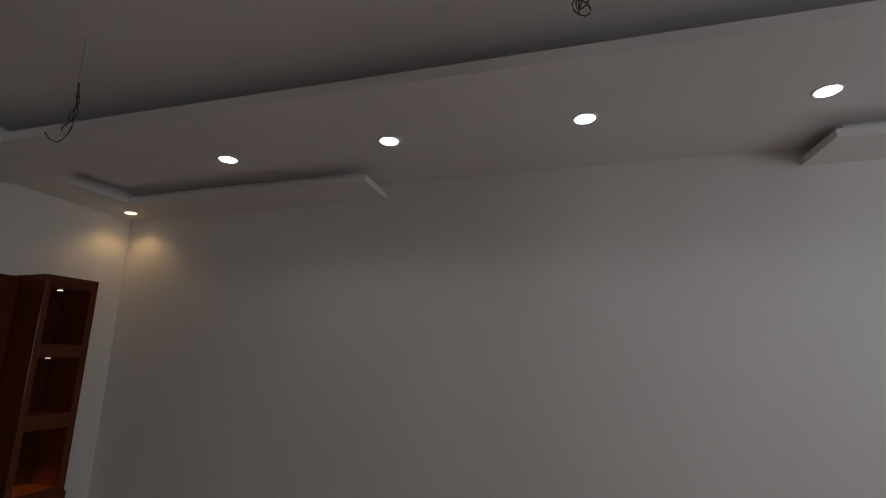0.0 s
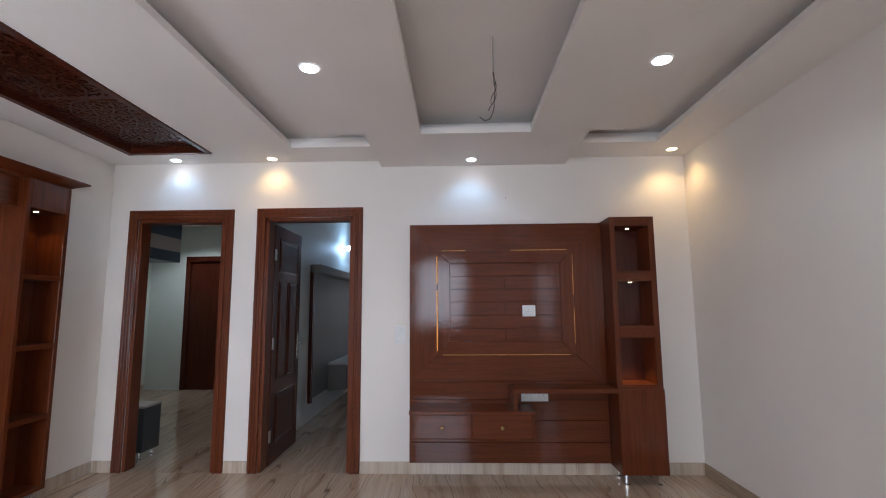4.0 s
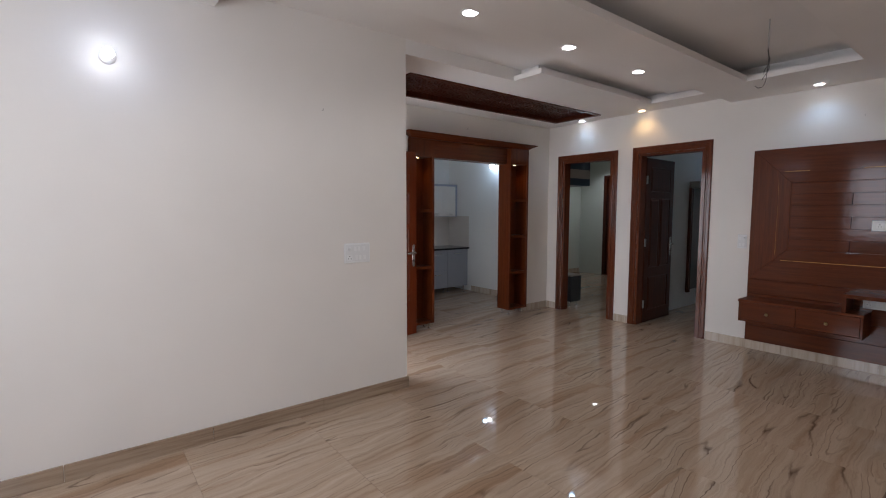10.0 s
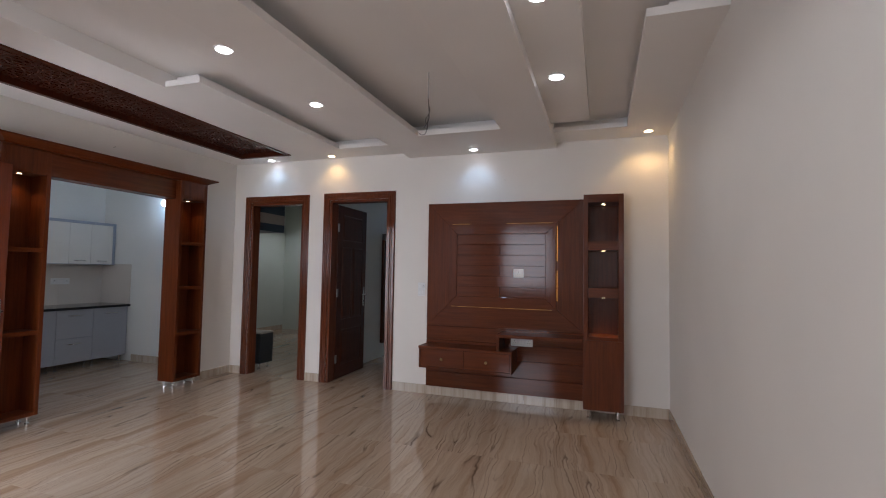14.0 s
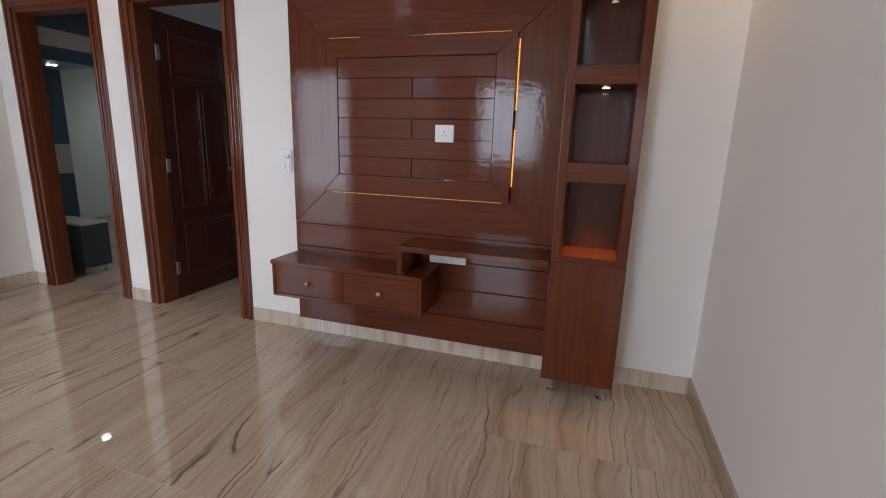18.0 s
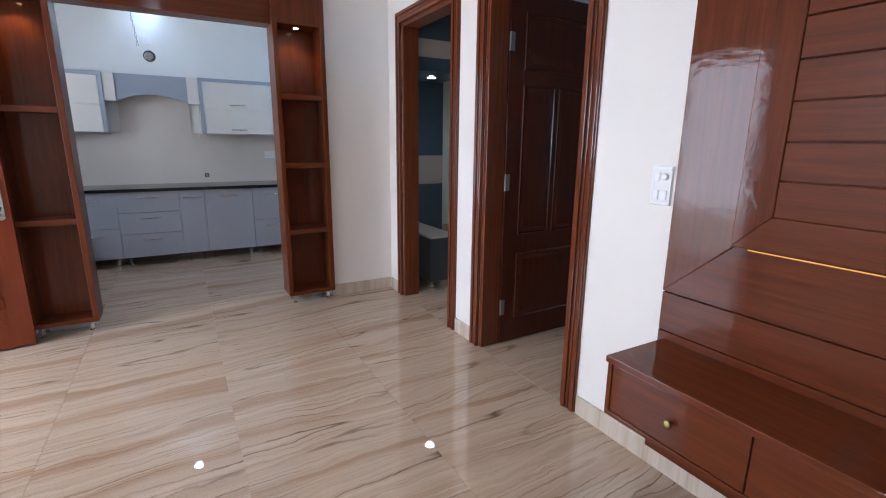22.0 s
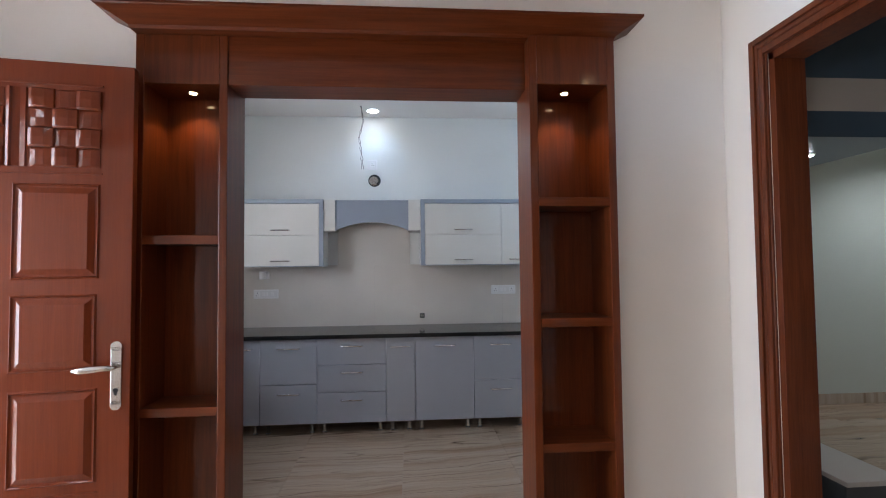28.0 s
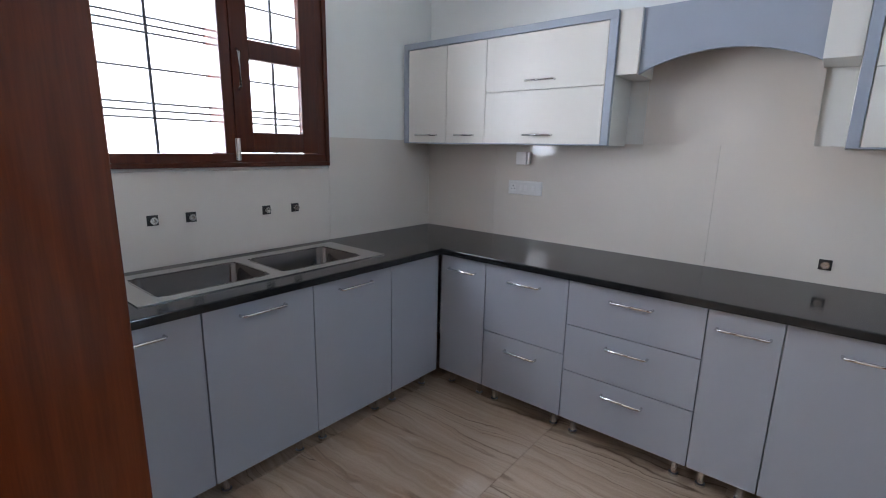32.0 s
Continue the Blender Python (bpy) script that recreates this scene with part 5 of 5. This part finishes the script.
# kitchen window: frame, fixed casement with panes, open half with the grille behind
win = thing("window_1", (3.6, -3.17, 1.23), "dark red-brown wooden window with glazed casement and steel grille", "window", "", "structure")
XI, XO = 3.515, 3.66
for n_, lo, hi in (("sill_frame", (XI, WY0, 1.222), (XO, WY1, 1.275)), ("head_frame", (XI, WY0, 2.20), (XO, WY1, 2.25)), ("side_frame", (XI, WY0, 1.275), (XO, WY0 + 0.055, 2.20)), ("side_frame", (XI, WY1 - 0.055, 1.275), (XO, WY1, 2.20)), ("mullion", (XI, -3.335, 1.275), (XO, -3.285, 2.20))):
    box(n_, lo, hi, LEAFWOOD, win, bevel=0.004)
box("casing_bead", (XI - 0.010, WY0 - 0.012, 1.214), (XI, WY1, 1.236), LEAFWOOD, win, bevel=0.003)
box("casing_bead", (XI - 0.010, WY0 - 0.012, 1.236), (XI, WY0 + 0.012, 2.25), LEAFWOOD, win, bevel=0.003)


def casement(y0, y1, rails, parent):
    c = box("stile", (XI - 0.006, y0, 1.28), (XI + 0.03, y0 + 0.095, 2.195), LEAFWOOD, parent, bevel=0.004)
    box("stile", (XI - 0.006, y1 - 0.085, 1.28), (XI + 0.03, y1, 2.195), LEAFWOOD, parent, bevel=0.004)
    for a, b in rails:
        box("rail", (XI - 0.006, y0 + 0.095, a), (XI + 0.03, y1 - 0.085, b), LEAFWOOD, parent, bevel=0.004)
    for (a0, a1), (b0, b1) in zip(rails, rails[1:]):
        g = box("pane", (XI + 0.010, y0 + 0.095, a1), (XI + 0.014, y1 - 0.085, b0), glass, parent, bevel=0)
        g.visible_shadow = False


casement(-3.785, -3.335, [(1.28, 1.375), (1.70, 1.785), (2.10, 2.195)], win)
bar = bmesh.new()
tube(bar, [(XI - 0.006, -3.36, 1.56), (XI - 0.03, -3.36, 1.575), (XI - 0.03, -3.36, 1.72), (XI - 0.006, -3.36, 1.735)], 0.006, 8)
part("handle", bar, CHROME, win, "chrome casement handle", smooth=True)
bm = bmesh.new()
add_box(bm, (XI - 0.010, -3.35, 1.245), (XI - 0.005, -3.325, 1.345), 0.001)
lathe(bm, (XI - 0.012, -3.3375, 1.245), [(0.007, 0.0), (0.007, 0.1)], 10)
part("bolt", bm, STEEL, win)
for z in (1.42, 1.45, 1.48, 1.62, 1.76, 1.79, 1.82, 1.96, 2.1, 2.13, 2.16):
    box("grille_bar", (XO - 0.022, WY0 + 0.05, z - 0.004), (XO - 0.014, WY1 - 0.05, z + 0.004), CHARCOAL, win, bevel=0)
for yb in (-3.62, -3.05):
    box("grille_bar", (XO - 0.014, yb - 0.006, 1.27), (XO - 0.006, yb + 0.006, 2.2), CHARCOAL, win, bevel=0)

SHIFT.x = 0.0
poles = thing("leaning_poles", (0.24, -3.1, 0), "two thin dark poles with pale tips leaning behind the portal column", "pole")
for bx, by in ((0.20, -3.14), (0.28, -3.06)):
    pole = part("pole", tube(bmesh.new(), [(bx, by, 0.0), (bx + 0.16, by + 0.20, 0.42), (0.73, -2.46, 1.45)], 0.012, 8), CHARCOAL, poles)
    part("tip", tube(bmesh.new(), [(bx + 0.03, by + 0.04, 0.10), (bx + 0.052, by + 0.066, 0.155)], 0.0135, 8), PLASTIC, pole, "pale plastic tip")

# ---- bedroom seen through door_1 ----
bench = thing("bedside_bench", (-0.33, -2.4, 0), "charcoal laminate bench with pale top on chrome legs", "bench")
box("body", (-0.51, -2.88, 0.075), (-0.262, -2.035, 0.465), CHARCOAL, bench, bevel=0.003)
box("top", (-0.515, -2.885, 0.465), (-0.262, -2.03, 0.485), BEIGE, bench, bevel=0.003)
for x, y in ((-0.47, -2.08), (-0.30, -2.08), (-0.47, -2.82), (-0.30, -2.82)):
    leg(bench, x, y, 0.075)
canopy = thing("striped_canopy", (-0.43, -2.4, 1.84), "navy and grey-beige striped overhead box with a lamp below", "canopy")
for z0, z1, m in ((1.84, 1.945, NAVY), (1.945, 2.08, BEIGE), (2.08, TOP, NAVY)):
    boxes("band", [((-0.69, -2.28, z0), (-0.125, -2.05, z1)), ((-0.69, -2.66, z0), (-0.264, -2.28, z1))], m, canopy)
downlight(-0.43, -2.35, 1.84, LEDW, "small round light, lit, under the striped canopy", 2.5, WHITE, 130, 0.035)
ward = thing("striped_wardrobe", (-0.55, -3.3, 0), "navy wardrobe side with a beige stripe", "wardrobe")
for z0, z1, m in ((0.0, 0.86, NAVY), (0.86, 1.15, BEIGE), (1.15, TOP, NAVY)):
    box("band", (-0.85, -3.9, z0), (-0.264, -2.89, z1), m, ward, bevel=0.001)
fd = thing("door_4", (-3.95, -3.47, 0), "dark stained closed wooden door in the far bedroom wall", "door", "", "structure")
box("leaf", (-3.96, -3.87, 0), (-3.93, -3.08, 2.25), DARKWOOD, fd, bevel=0.003)
for y0, y1 in ((-3.88, -3.80), (-3.15, -3.07)):
    box("casing", (-3.93, y0, 0), (-3.885, y1, 2.26), DARKWOOD, fd, bevel=0.003)
box("head_casing", (-3.93, -3.80, 2.17), (-3.885, -3.15, 2.26), DARKWOOD, fd, bevel=0.003)

# ---- far bedroom seen through door_2 ----
PANEL = material("grey_beige_panel", (0.15, 0.14, 0.125), 0.4, build=laminate((0.15, 0.14, 0.125)))
mt = thing("bedroom_tv_panel", (-3.1, -0.99, 0.3), "grey-beige gloss panel with dark wooden edging on the bedroom wall", "wall panel")
box("panel", (-4.2, -1.0, 0.26), (-1.75, -0.975, 1.80), PANEL, mt, bevel=0.002)
box("edge", (-1.75, -1.0, 0.22), (-1.69, -0.955, 1.86), DARKWOOD, mt, bevel=0.003)
box("edge", (-4.26, -1.0, 0.22), (-4.2, -0.955, 1.86), DARKWOOD, mt, bevel=0.003)
box("top_shelf", (-4.3, -1.0, 1.80), (-1.69, -0.86, 1.90), PANEL, mt, bevel=0.003)
bc = thing("low_cabinet", (-3.3, -0.86, 0.25), "grey-beige low cabinet with pale top hung under the panel", "cabinet")
box("body", (-4.2, -0.975, 0.24), (-2.5, -0.72, 0.58), PANEL, bc, bevel=0.003)
box("top", (-4.2, -0.975, 0.58), (-2.5, -0.70, 0.605), BEIGE, bc, bevel=0.003)
for a in (-4.2, -3.35):
    box("drawer_front", (a + 0.01, -0.72, 0.26), (a + 0.84, -0.705, 0.56), CHARCOAL, bc, bevel=0.002)
gd = thing("door_5", (-4.65, -0.35, 0), "dark wooden glazed door with cross bars, daylight and stairs behind", "glazed door", "", "structure")
for y0, y1 in ((-1.0, -0.82), (0.12, 0.3)):
    box("stile", (-4.68, y0, 0.0), (-4.62, y1, 2.25), DARKWOOD, gd, bevel=0.003)
for z0, z1 in ((0.0, 0.12), (0.44, 0.52), (0.88, 0.97), (1.28, 1.36), (1.72, 1.80), (2.12, 2.25)):
    box("rail", (-4.68, -0.82, z0), (-4.62, 0.12, z1), DARKWOOD, gd, bevel=0.003)
g = box("pane", (-4.652, -0.82, 0.12), (-4.648, 0.12, 2.12), glass, gd, bevel=0)
g.visible_shadow = False
wlb = thing("wall_lamp", (-3.3, -1.0, 2.3), "small lit round wall lamp on the bedroom wall", "wall lamp")
part("base", lathe(bmesh.new(), (-3.3, -1.0, 2.3), [(0.04, 0.0), (0.04, 0.012), (0.018, 0.024), (0.018, 0.06)], 20, "y"), PLASTIC, wlb)
part("bulb", lathe(bmesh.new(), (-3.3, -0.94, 2.3), [(0.016, 0.0), (0.04, 0.03), (0.036, 0.06), (0.005, 0.078)], 20, "y"), LEDW, wlb, "glowing bulb", smooth=True)
lamp("wall_lamp_light", "POINT", pose(-3.3, -0.82, 2.3), 3.5, COOL, radius=0.03)
st = thing("outdoor_staircase", (-6.2, -0.3, 0), "white painted steel staircase outside the glazed door", "staircase")
for k in range(12):
    box("step", (-6.5, -1.3 + 0.24 * k, 2.3 - 0.19 * k), (-5.9, -1.06 + 0.24 * k, 2.34 - 0.19 * k), PALE, st, bevel=0.003)
for x in (-5.9, -6.5):
    bm = bmesh.new()
    lo = [bm.verts.new((x + q, y, z)) for q in (0, 0.03) for y, z in ((-1.3, 2.14), (-1.3, 2.4), (1.6, 0.12), (1.6, -0.14))]
    for f in ((0, 1, 2, 3), (4, 5, 6, 7), (0, 1, 5, 4), (1, 2, 6, 5), (2, 3, 7, 6), (3, 0, 4, 7)):
        bm.faces.new([lo[k] for k in f])
    bmesh.ops.recalc_face_normals(bm, faces=bm.faces[:])
    part("stringer", bm, PALE, st)
for k in range(12):
    part("baluster", tube(bmesh.new(), [(-5.88, -1.2 + 0.24 * k, 2.3 - 0.19 * k), (-5.88, -1.2 + 0.24 * k, 3.1 - 0.19 * k)], 0.012, 6), PALE, st)
for h in (0.3, 0.58):
    part("rail", tube(bmesh.new(), [(-5.88, -1.3, 2.38 + h), (-5.88, 1.5, 0.16 + h)], 0.014, 6), PALE, st)
part("handrail", tube(bmesh.new(), [(-5.88, -1.3, 3.17), (-5.88, 1.5, 0.95)], 0.02, 8), PALE, st)

# ---- outdoors ----
structure("ground", [((-400, -400, -0.3), (400, 400, -0.14))], PALE, "pale concrete ground")
structure("pavement", [((3.64, -12.0, -0.14), (8.3, -1.06, -0.012))], PALE, "pale porch paving outside the entrance")
structure("boundary_wall_east", [((8.3, -14, -0.14), (8.5, 6, 4.6))], PALE, "white painted boundary wall")
# darker grey than the other outdoor surfaces, behind the white stairs
SHADEWALL = material("grey_render", (0.30, 0.29, 0.28), 0.8, build=plaster((0.30, 0.29, 0.28)))
structure("boundary_wall_west", [((-8.1, -8, -0.14), (-7.9, 6, 3.6))], SHADEWALL, "grey boundary wall behind the staircase")
wx = thing("window_2", (7.7, 0.43, 0.9), "tall wooden window frame added out of view round the side fill light with a steel grille", "window", "", "structure")
for lo, hi in (((7.62, -0.25, 0.9), (7.7, -0.18, 2.45)), ((7.62, 1.03, 0.9), (7.7, 1.1, 2.45)), ((7.62, -0.18, 0.9), (7.7, 1.03, 0.97)), ((7.62, -0.18, 2.38), (7.7, 1.03, 2.45))):
    box("frame", lo, hi, FRAME, wx, bevel=0.003)
box("mullion", (7.54, 0.39, 0.97), (7.57, 0.46, 2.38), FRAME, wx, bevel=0.002)
for k in range(9):
    box("grille_bar", (7.55, -0.2, 1.06 + 0.145 * k), (7.566, 1.05, 1.08 + 0.145 * k), CHARCOAL, wx, bevel=0)
# unseen window, added to hold the side fill lamp
wx = thing("added_side_window", (6.75, 2.9, 0.8), "wooden window frame added out of view round the side fill light", "window", "", "structure")
for lo, hi in (((6.1, 2.85, 0.8), (6.16, 2.93, 2.2)), ((7.34, 2.85, 0.8), (7.4, 2.93, 2.2)), ((6.16, 2.85, 0.8), (7.34, 2.93, 0.86)), ((6.16, 2.85, 2.14), (7.34, 2.93, 2.2))):
    box("frame", lo, hi, FRAME, wx, bevel=0.003)

# ---- floor tiles ----
PITCH = 0.735
tile_mesh = bpy.data.meshes.new("tile")
bm = add_box(bmesh.new(), (-PITCH / 2 + 0.0005, -PITCH / 2 + 0.0005, -0.004), (PITCH / 2 - 0.0005, PITCH / 2 - 0.0005, 0.0))
top_face = max(bm.faces, key=lambda f: f.calc_center_median().z)
bmesh.ops.bevel(bm, geom=list(top_face.edges), offset=0.0006, segments=1, affect="EDGES")
bm.to_mesh(tile_mesh)
bm.free()
tile_mesh.materials.append(TILE)
for i in range(-7, 11):
    for j in range(-4, 8):
        x, y = PITCH * (i + 0.5), -1.80 + PITCH * (j + 0.5)
        if y < -2.3 and x > 3.6 or x < -4.8:
            continue
        if y < -1.3 and x > 3.9:
            continue
        t = new("tile", tile_mesh)
        t.parent = floor
        t.location = (x, y, 0)
